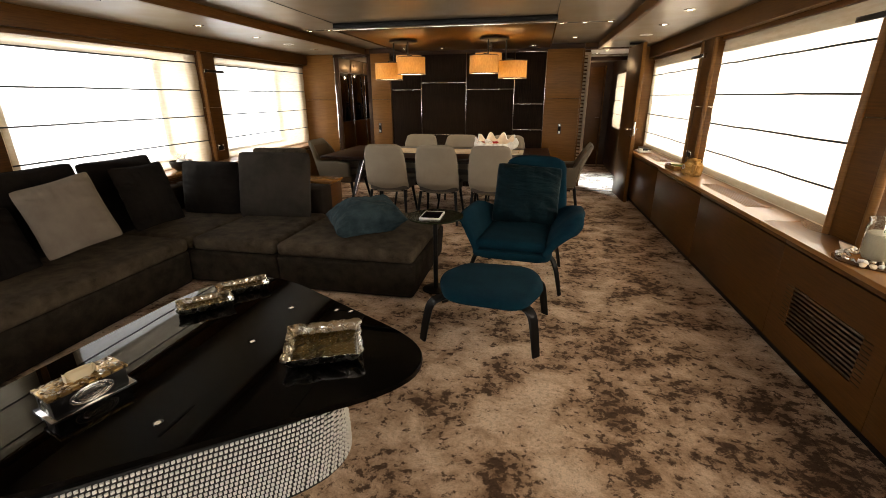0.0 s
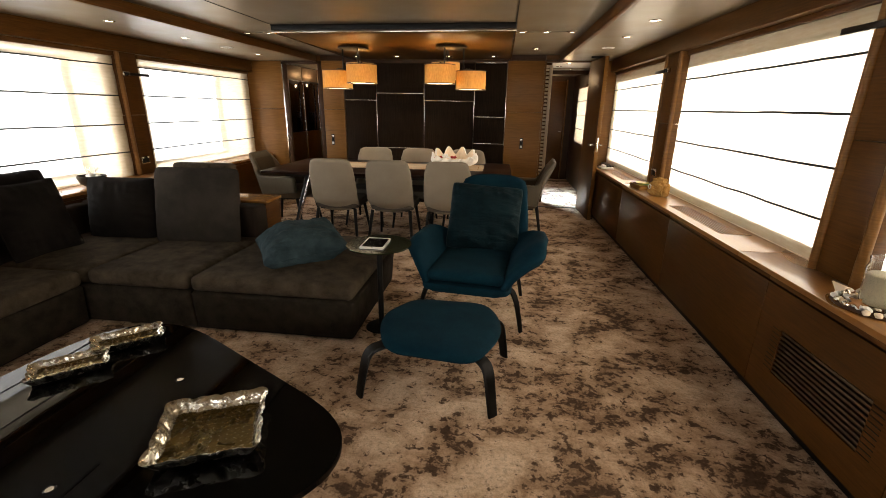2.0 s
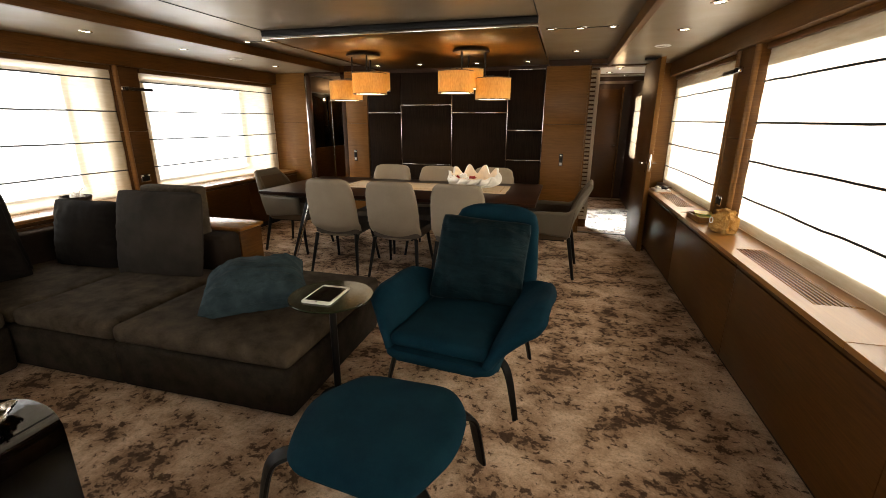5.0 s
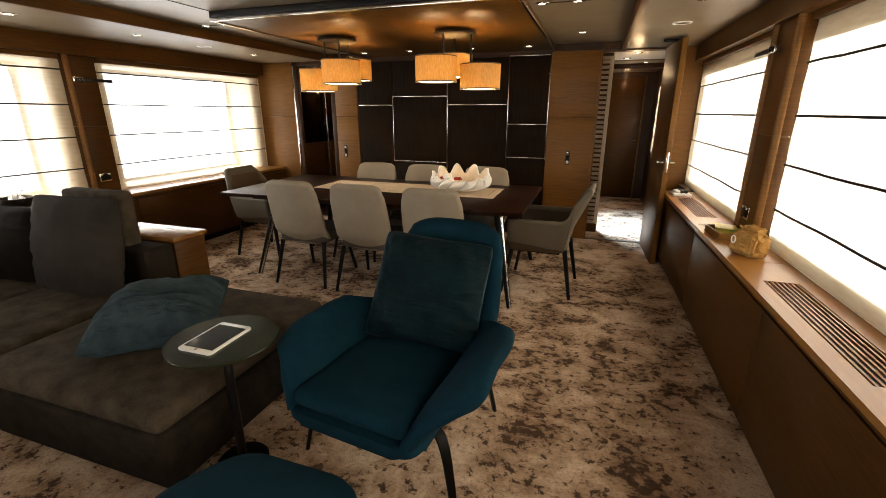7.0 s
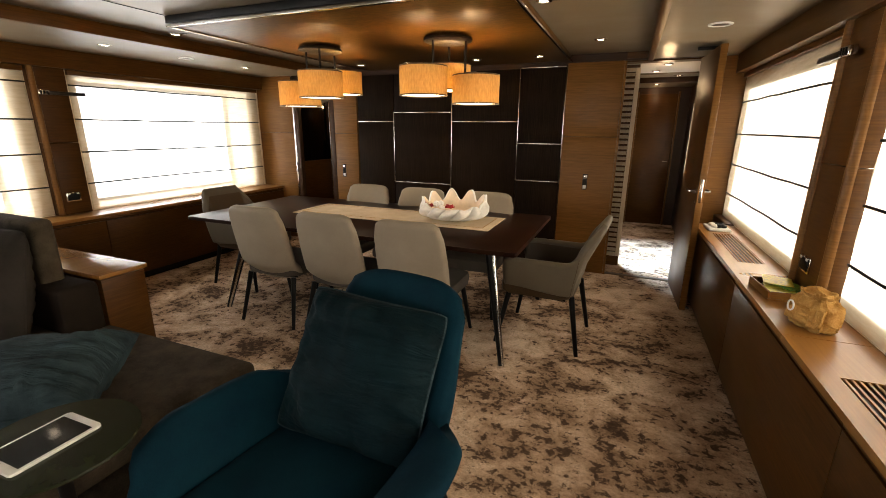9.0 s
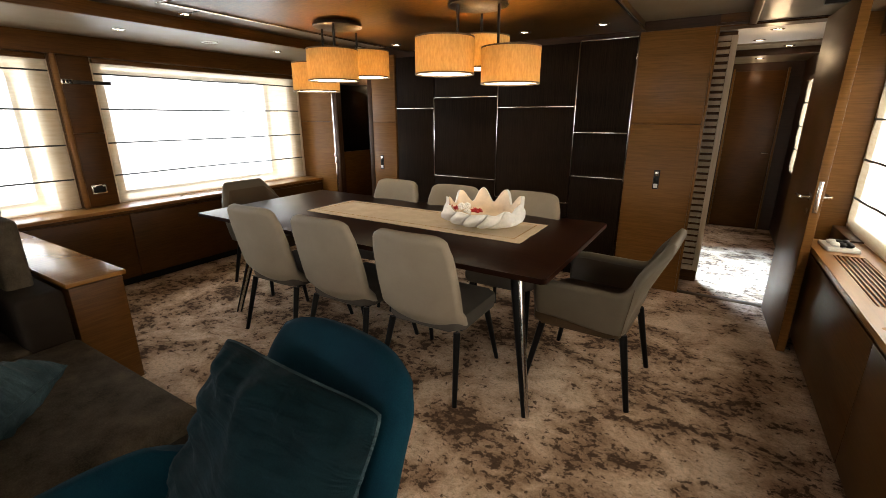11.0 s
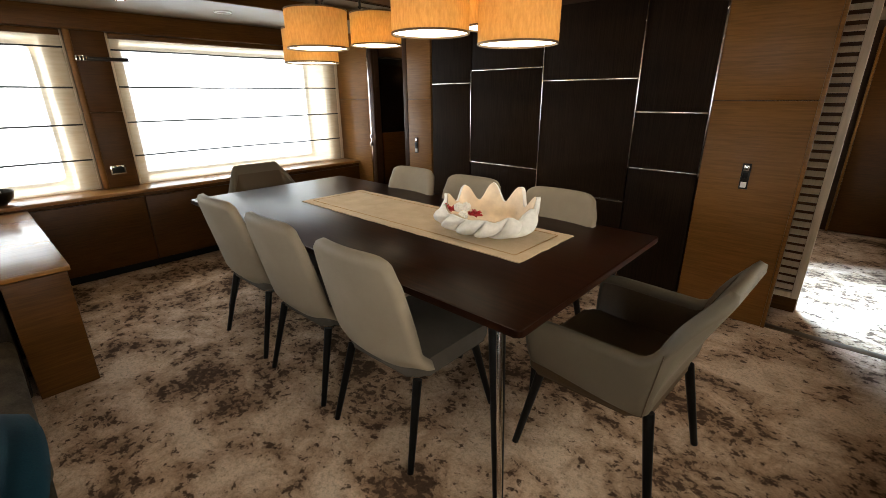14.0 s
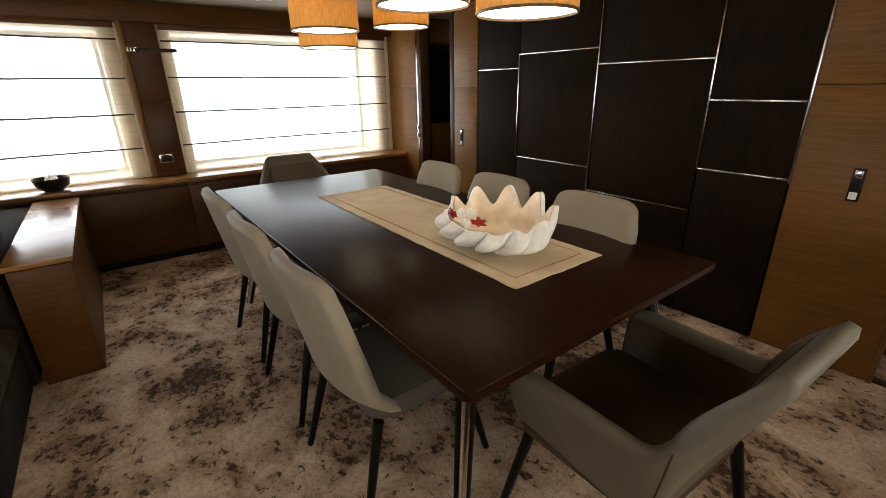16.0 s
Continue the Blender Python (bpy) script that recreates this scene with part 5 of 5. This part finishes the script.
# ---- forward door, corridor and galley ----
structure("corridor_floor", box((0.45, 7.162, -0.12), (1.75, 10.2, 0.0)), CARPET, "mottled carpet in the corridor")
structure("door_threshold", box((0.615, 7.1, -0.01), (1.235, 7.16, 0.006), 0.002), BRONZE)
structure("corridor_ceiling", box((0.3, 7.242, 2.06), (1.75, 8.297, 2.2)), WHITE_CEILING, "white corridor ceiling")
structure("corridor_ceiling_forward", box((0.3, 8.3, 2.045), (1.75, 10.2, 2.2)), CEILING, "beige lowered corridor ceiling")
structure("corridor_beam", box((0.70, 8.62, 1.985), (1.46, 8.74, 2.0445), 0.003), WALNUT_DEEP, "dark walnut beam across the corridor")
structure("corridor_wall_end", box((0.3, 10.05, 0.0), (1.75, 10.2, 2.06)), WALNUT_DEEP)
structure("corridor_wall_starboard", pierced((1.46, 7.242, 0.0), (1.58, 10.05, 2.06), [(8.25, 9.35, 0.85, 1.78)]), WALNUT_DEEP)
structure("corridor_wall_port", box((0.40, 8.75, 0.0), (0.70, 10.05, 2.06)), WALNUT_DEEP)
structure("stair_wall", box((0.0, 7.242, 0.0), (0.08, 8.75, 2.06)), WALNUT_LIGHT)
structure("stair_floor", box((0.08, 7.242, -0.12), (0.449, 8.75, 0.0)), CARPET)
structure("stair_ceiling", box((0.08, 7.242, 2.06), (0.298, 8.75, 2.2)), WHITE_CEILING)
structure("stair_wall_forward", box((0.08, 8.75, 0.0), (0.40, 8.87, 2.06)), WALNUT_DEEP)
window_light(1.70, 8.25, 9.35, 0.85, 1.78, -1, 32)
lamp = new("stair_daylight", bpy.data.lights.new("stair_daylight", "AREA"))
lamp.data.shape, lamp.data.size, lamp.data.size_y, lamp.data.energy, lamp.data.color = "RECTANGLE", 0.7, 0.4, 64, (0.5, 0.74, 1.0)
lamp.data.spread = radians(55)
lamp.matrix_basis = look((0.16, 8.3, 1.9), (1.0, 7.75, 0.0))
blind(1.45, 8.22, 9.38, 0.83, 1.79, [1.56, 1.32, 1.08], -1, Matrix(), "cream sheer roman blind in the corridor")

end_door = thing("corridor_door", "dark walnut door at the corridor's end", "door", pose(0, 0, 0))
part("leaf", box((0.78, 10.01, 0.01), (1.30, 10.048, 1.95), 0.004), CABINET_WOOD, end_door)
part("handle", rod((1.2, 9.985, 0.98), (1.27, 9.985, 0.98), 0.008, None, 10), CHROME, end_door)
for x in (0.755, 1.305):
    part("frame", box((x, 10.0, 0.0), (x + 0.022, 10.05, 1.98), 0.003), WALNUT_LIGHT, end_door)
for x, y, z in ((0.985, 7.56, 2.06), (0.9, 8.1, 2.06), (1.15, 8.5, 2.045), (0.95, 9.0, 2.045), (0.98, 9.5, 2.045)):
    downlight(x, y, z)
bulb(1.0, 9.8, 1.96, 1.2, 0.02)
bulb(0.98, 7.62, 1.9, 2.2, 0.06)

louvre = thing("louvred_door", "pale walnut louvred cupboard door with many slats", "door", pose(0, 0, 0))
for x0, x1 in ((0.55, 0.575), (0.70, 0.742)):
    part("stile", box((x0, 7.40, 0.12), (x1, 7.435, 2.02), 0.003), PALE_WOOD, louvre)
for z0, z1 in ((0.12, 0.16), (1.985, 2.02)):
    part("rail", box((0.576, 7.402, z0), (0.699, 7.433, z1), 0.003), PALE_WOOD, louvre)
slat_bm = box((0.577, -0.018, -0.005), (0.698, 0.018, 0.005), 0.0015)
bmesh.ops.rotate(slat_bm, cent=(0.6, 0, 0), matrix=Matrix.Rotation(radians(52), 3, "X"), verts=slat_bm.verts)
slat_me = finish("slat", slat_bm, PALE_WOOD)
for k in range(34):
    ob = new("slat", slat_me)
    ob.parent, ob.location = louvre, (0, 7.418, 0.19 + 1.77 * k / 33)
structure("cupboard_back", box((0.45, 7.46, 0.0), (0.735, 7.50, 2.055)), WALNUT)
structure("cupboard_side", box((0.45, 7.501, 0.0), (0.742, 7.53, 1.12), 0.003), PALE_WOOD)

for n, (x0, x1) in enumerate(((0.601, 0.622), (1.212, 1.236))):
    structure("door_frame", box((x0, 7.078, 0.0), (x1, 7.10, 2.045), 0.003), WALNUT_LIGHT)
structure("door_frame_head", box((0.601, 7.078, 2.046), (1.247, 7.10, 2.062), 0.003), WALNUT_DEEP)

DOOR = pose(1.205, 7.05, 0, 0, 0, 2.7)
door = thing("door_1", "dark walnut door standing open against the cabinet", "door", DOOR)
door["kind"] = "structure"
part("leaf", box((0.0, -0.72, 0.012), (0.048, 0.0, 2.03), 0.003), CABINET_WOOD, door)
part("lock_edge", box((0.002, -0.7235, 0.012), (0.046, -0.7205, 2.03), 0.001), WALNUT_LIGHT, door, "pale door edge")
part("lock_plate", box((0.012, -0.7255, 0.90), (0.034, -0.7238, 1.08), 0.001), CHROME, door)
for sx in (-1, 1):
    x = 0.024 + sx * 0.024
    handle = part("handle", rod((x, -0.665, 0.985), (x + sx * 0.045, -0.665, 0.985), 0.009, None, 12), CHROME, door)
    part("lever", sweep(bend([(x + sx * 0.045, -0.672, 0.985), (x + sx * 0.05, -0.62, 0.985), (x + sx * 0.047, -0.55, 0.985)]), 0.008, 0.007, (0, 0, 1)), CHROME, handle)
    part("rose", rod((x, -0.665, 0.985), (x + sx * 0.008, -0.665, 0.985), 0.024, None, 18), CHROME, door)
    part("key_plate", rod((x, -0.665, 0.90), (x + sx * 0.006, -0.665, 0.90), 0.016, None, 16), CHROME, door)
part("door_stop", box((0.03, -0.715, 0.0125), (0.075, -0.68, 0.035), 0.004), CHROME, door)
solid("door_closer", box((1.12, 6.55, 2.026), (1.30, 6.60, 2.049), 0.004), DARK_METAL, "dark metal door closer plate on the ceiling", "door closer")

# Galley seen through the open pocket door.
structure("galley_floor", box((-3.9, 7.162, -0.12), (-2.0, 9.6, 0.0)), WALNUT_DEEP)
structure("galley_ceiling", box((-3.9, 7.242, 2.05), (-2.0, 9.6, 2.2)), WHITE_CEILING)
structure("galley_wall_end", box((-3.9, 9.5, 0.0), (-2.0, 9.6, 2.05)), WALNUT_LIGHT)
structure("galley_wall_starboard", box((-2.5, 7.242, 0.0), (-2.4, 9.5, 2.05)), WALNUT_LIGHT)
structure("galley_wall_port", box((-3.9, 7.242, 0.0), (-3.8, 9.5, 2.05)), WALNUT_DEEP)
tall = thing("galley_cabinet", "tall dark glossy galley cabinet with steel strips", "cabinet", pose(0, 0, 0))
part("body", box((-3.798, 7.30, 0.0), (-3.32, 9.2, 2.04)), BLACK, tall)
for y in (7.31, 7.93, 8.55):
    d = part("door", box((-3.318, y, 1.003), (-3.30, y + 0.60, 1.80), 0.003), SCREEN, tall, "dark glossy door")
    # Walnut panel stands in for the wood reflected low in the glossy door.
    part("reflected_wood", box((-3.318, y, 0.1), (-3.30, y + 0.60, 0.997), 0.003), WALNUT, tall, "walnut front standing in for a wood reflection")
    part("handle", rod((-3.275, y + 0.56, 0.4), (-3.275, y + 0.56, 1.78), 0.011, None, 12), CHROME, d)
    part("vent", box((-3.318, y, 1.82), (-3.305, y + 0.60, 2.03), 0.003), BRONZE, tall)
oven = thing("oven", "built-in oven with a dark glass door and steel trim", "oven", pose(0, 0, 0))
part("body", box((-2.98, 9.2, 0.55), (-2.52, 9.49, 1.25), 0.004), BLACK, oven)
part("glass_door", box((-2.97, 9.186, 0.60), (-2.53, 9.199, 1.05), 0.003), SCREEN, oven)
part("control_panel", box((-2.97, 9.186, 1.08), (-2.53, 9.199, 1.22), 0.003), CHROME, oven)
part("handle", rod((-2.93, 9.165, 1.03), (-2.57, 9.165, 1.03), 0.01, None, 12), CHROME, oven)
counter = thing("galley_counter", "walnut galley counter carrying the oven", "counter", pose(0, 0, 0))
part("body", box((-3.30, 9.22, 0.0), (-2.502, 9.498, 0.549), 0.003), WALNUT, counter)
bulb(-2.9, 8.7, 1.9, 8.0, 0.03)
for x0, x1, m in ((-3.243, -3.222, CHROME), (-3.22, -3.16, WALNUT_DEEP), (-2.68, -2.622, WALNUT_DEEP)):
    structure("door_frame", box((x0, 7.082, 0.0), (x1, 7.119, 2.045), 0.003), m)
structure("door_frame_head", box((-3.243, 7.082, 2.0), (-2.622, 7.119, 2.04), 0.003), WALNUT_DEEP)

# ---- fittings on the walls ----


def switch_plate(x, z, w=0.046, h=0.155):
    root = thing("switch_plate", "narrow chrome switch plate on the wall panel", "switch", pose(x, 7.084, z), "switches")
    part("plate", box((-w / 2, -0.006, -h / 2), (w / 2, 0.0, h / 2), 0.003), DARK_METAL, root)
    for k, m in ((0.05, CHROME), (0.008, BLACK), (-0.05, WHITE)):
        part("button", box((-0.015, -0.010, k - 0.017), (0.015, -0.0062, k + 0.017), 0.002), m, root)
    return root


switch_plate(0.345, 0.935)
switch_plate(-2.505, 0.93)
for z in (0.98, 0.90):
    solid("door_latch", box((-3.238, 7.065, z - 0.022), (-3.222, 7.0815, z + 0.022), 0.003), CHROME, "small chrome latch on the door frame", "latch", "latches")


def outlet(x, y, z, out, m):
    root = thing("wall_outlet", "black double socket in a chrome frame on the column", "socket", m @ pose(x, y, z), "wall sockets")
    part("frame", box((min(0, out * 0.008), -0.055, -0.038), (max(0, out * 0.008), 0.055, 0.038), 0.003), CHROME, root)
    part("socket_face", box((min(out * 0.0082, out * 0.012), -0.043, -0.028), (max(out * 0.0082, out * 0.012), 0.043, 0.028), 0.002), BLACK, root)
    for y in (-0.035, 0.035):
        part("stud", box((min(out * 0.0123, out * 0.016), y - 0.009, 0.02), (max(out * 0.0123, out * 0.016), y + 0.009, 0.034), 0.002), WHITE, root)


outlet(-3.734, 4.77, 0.84, 1, Matrix())
outlet(1.564, 4.95, 0.84, -1, RIGHT)


def blind_motor(x, y, z, out, m):
    root = thing("blind_bracket", "chrome and black bracket holding the blind at the column", "bracket", m @ pose(x, y, z), "blind brackets")
    part("arm", box((min(0, out * 0.02), -0.02, -0.014), (max(0, out * 0.02), 0.25, 0.014), 0.003), DARK_METAL, root)
    part("cap", box((min(0, out * 0.032), -0.10, -0.020), (max(0, out * 0.032), -0.022, 0.020), 0.004), CHROME, root)
    for k in range(3):
        part("stud", box((min(out * 0.0325, out * 0.037), -0.088 + k * 0.022, -0.014), (max(out * 0.0325, out * 0.037), -0.076 + k * 0.022, 0.014), 0.001), BLACK, root)


blind_motor(-3.734, 4.77, 1.70, 1, Matrix())
blind_motor(-3.734, 2.38, 1.70, 1, Matrix())
blind_motor(1.542, 4.98, 1.76, -1, RIGHT)
blind_motor(1.542, 2.58, 1.76, -1, RIGHT)

# ---- things on the sills ----
bag = thing("canvas_bag", "tan crumpled canvas pouch with a ring handle on the sill", "bag", RIGHT @ pose(1.475, 4.52, 0.69, 0, 0, 20))
own = bmesh.new()
bmesh.ops.create_icosphere(own, subdivisions=5, radius=1.0)
for v in own.verts:
    n = v.co.normalized()
    q = Vector([math.copysign(abs(k) ** 0.55, k) for k in n])
    crease = abs(noise.noise(n * 2.6 + Vector((3, 1, 2)))) * 0.34 + abs(noise.noise(n * 6.0 + Vector((9, 4, 2)))) * 0.14
    w = 1.08 - crease
    neck = 1 - 0.28 * smooth_step(0.1, 0.45, n.z) + 0.20 * smooth_step(0.5, 0.8, n.z)
    v.co = Vector((q.x * 0.060 * w * neck, q.y * 0.085 * w * neck, max(0.0, (q.z * 0.084 * w) + 0.074)))
part("pouch", own, TAN, bag)
part("flap", pad(0.11, 0.075, 0.035, 4, 14, 0.014, 0.08), TAN, bag, "folded front flap", pose(-0.062, 0.005, 0.062, 12, 0, 94))
ring = [Vector((0.005 + 0.012 * math.sin(2 * a), 0.042 * math.cos(a) + 0.012, 0.128 + 0.03 * math.sin(a))) for a in [math.pi * k / 12 for k in range(-1, 14)]]
part("handle", sweep(ring, 0.011, 0.006, (1, 0, 0)), TAN, bag)
part("buckle", sweep([Vector((-0.084, 0.015 * math.cos(a) + 0.02, 0.085 + 0.02 * math.sin(a))) for a in [2 * math.pi * k / 16 for k in range(17)]], 0.003, 0.003, (1, 0, 0), 6), WHITE, bag, "pale ring buckle")

leaflets = thing("leaflet_box", "pale wooden box with colourful leaflets on the sill", "box", RIGHT @ pose(1.485, 4.92, 0.69, 0, 0, 5))
bm = box((-0.10, -0.12, 0.0), (0.10, 0.12, 0.008))
part("bottom", bm, WALNUT_LIGHT, leaflets)
for lo, hi in (((-0.10, -0.12, 0.0085), (-0.092, 0.12, 0.042)), ((0.092, -0.12, 0.0085), (0.10, 0.12, 0.042)), ((-0.0915, -0.12, 0.0085), (0.0915, -0.112, 0.042)), ((-0.0915, 0.112, 0.0085), (0.0915, 0.12, 0.042))):
    part("side", box(lo, hi, 0.0015), WALNUT_LIGHT, leaflets)
for k, (m, x, y, r) in enumerate(((WHITE, 0.0, -0.01, 2), (GREEN, 0.01, 0.01, 12), (YELLOW, -0.02, -0.03, -14), (GREEN, 0.02, 0.03, 30), (YELLOW, -0.01, 0.05, -16))):
    solid("leaflet", box((-0.06, -0.07, 0.0), (0.06, 0.07, 0.003)), m, "printed colour leaflet in the wooden box", "leaflet", "leaflets", RIGHT @ pose(1.485 + x, 4.92 + y, 0.70 + 0.009 * k, 3 * (k % 2), 2, 5 + r))
dish = thing("ashtray", "white square dish with dark stones at the sill's end", "dish", RIGHT @ pose(1.47, 6.42, 0.69, 0, 0, 4))
part("dish", box((-0.075, -0.10, 0.0), (0.075, 0.10, 0.022), 0.006), WHITE, dish)
for k in range(6):
    own = bmesh.new()
    bmesh.ops.create_icosphere(own, subdivisions=2, radius=0.022)
    for v in own.verts:
        v.co = Vector((v.co.x * 1.2, v.co.y * 1.3, v.co.z * 0.7)) * (1 + 0.2 * noise.noise(v.co * 40 + Vector((k, 0, 0)))) + Vector((-0.03 + 0.03 * (k % 3), -0.045 + 0.07 * (k // 3), 0.034))
    part("stone", own, BLACK if k % 3 else WHITE, dish)

candle = thing("candle_jar", "cream candle in a clear glass jar", "candle", RIGHT @ pose(1.50, 2.20, 0.70))
own = bmesh.new()
prof = [(0.002, 0.004), (0.052, 0.004), (0.06, 0.02), (0.063, 0.15), (0.057, 0.17), (0.062, 0.19), (0.058, 0.19), (0.0535, 0.17), (0.0595, 0.15), (0.0565, 0.022), (0.05, 0.0075), (0.002, 0.0075)]
part("jar", turned(prof, 32), GLASS, candle)
part("wax", turned([(0.002, 0.009), (0.049, 0.009), (0.055, 0.022), (0.057, 0.125), (0.05, 0.13), (0.002, 0.128)], 28), CREAM, candle, "cream wax")
part("wick", rod((0, 0, 0.128), (0.002, 0, 0.142), 0.0015, None, 6), BLACK, candle)
wreath = thing("shell_wreath", "ring of small white and brown seashells round the candle", "decoration", RIGHT @ pose(1.50, 2.20, 0.69))
part("ring_base", turned([(0.085, 0.0), (0.135, 0.0), (0.14, 0.005), (0.085, 0.006)], 40), WALNUT, wreath)
rng = random.Random(11)
for k in range(46):
    a, rr = 2 * math.pi * k / 46 * 2 + rng.uniform(-0.05, 0.05), 0.088 + 0.02 * (k % 3) + rng.uniform(-0.004, 0.004)
    own = bmesh.new()
    bmesh.ops.create_icosphere(own, subdivisions=2, radius=1.0)
    sx, sy, sz = rng.uniform(0.012, 0.02), rng.uniform(0.009, 0.014), rng.uniform(0.008, 0.012)
    for v in own.verts:
        rib = 1 + 0.08 * math.sin(9 * math.atan2(v.co.y, v.co.x))
        v.co = Vector((v.co.x * sx * rib, v.co.y * sy * rib, v.co.z * sz * (1 - 0.35 * v.co.x)))
    part("seashell", own, (SHELL_WHITE, SHELL_WHITE, SHELL_PEACH, SILVER)[k % 4], wreath, "", pose(rr * math.cos(a), rr * math.sin(a), 0.014 + 0.008 * (k % 2), rng.uniform(-30, 30), rng.uniform(-25, 25), rng.uniform(0, 360)))
own = rod((0, 0, 0), (0, 0, 0.06), 0.028, 0.002, 14)
for v in own.verts:
    v.co.x *= 1 + 0.15 * math.sin(v.co.z * 300)
part("cone_shell", own, SHELL_PEACH, wreath, "speckled cone shell", pose(-0.03, 0.125, 0.012, -60, 0, 20))
star = bmesh.new()
pts = [(math.cos(math.pi * k / 5) * (0.035 if k % 2 == 0 else 0.011), math.sin(math.pi * k / 5) * (0.035 if k % 2 == 0 else 0.011)) for k in range(10)]
part("starfish", prism(pts, 0.0, 0.006, 0.002), SILL_WOOD, wreath, "small tan starfish", pose(-0.105, -0.04, 0.032, 12, -20, 30))

bowl = thing("metal_bowl", "round dark mirrored metal bowl with a stone inside", "bowl", pose(-3.62, 3.985, 0.69))
part("bowl_body", turned([(0.03, 0.0), (0.055, 0.002), (0.10, 0.04), (0.115, 0.09), (0.112, 0.10), (0.108, 0.09), (0.095, 0.045), (0.05, 0.012), (0.002, 0.01)], 20), DARK_METAL, bowl)
twigs = bmesh.new()
rng = random.Random(21)
for k in range(5):
    a = rng.uniform(0, 6.28)
    tip = Vector((0.06 * math.cos(a), 0.06 * math.sin(a), 0.16 + 0.03 * rng.random()))
    rod((0.01 * math.cos(a), 0.01 * math.sin(a), 0.05), tip, 0.003, 0.002, 6, twigs)
    for q in range(3):
        b = a + rng.uniform(-1.4, 1.4)
        rod(tip * 0.85, tip * 0.85 + Vector((0.03 * math.cos(b), 0.03 * math.sin(b), 0.012)), 0.0025, 0.0012, 6, twigs)
part("dried_twigs", twigs, SHELL_WHITE, bowl, "pale dried twigs")
for x, y, r in ((0.0, 0.0, 0.04), (0.045, 0.02, 0.025)):
    own = bmesh.new()
    bmesh.ops.create_icosphere(own, subdivisions=3, radius=r)
    for v in own.verts:
        v.co *= 1 + 0.25 * noise.noise(v.co * 30)
        v.co += Vector((x, y, 0.085))
    part("stone", own, SHELL_WHITE, bowl, "pale stone")
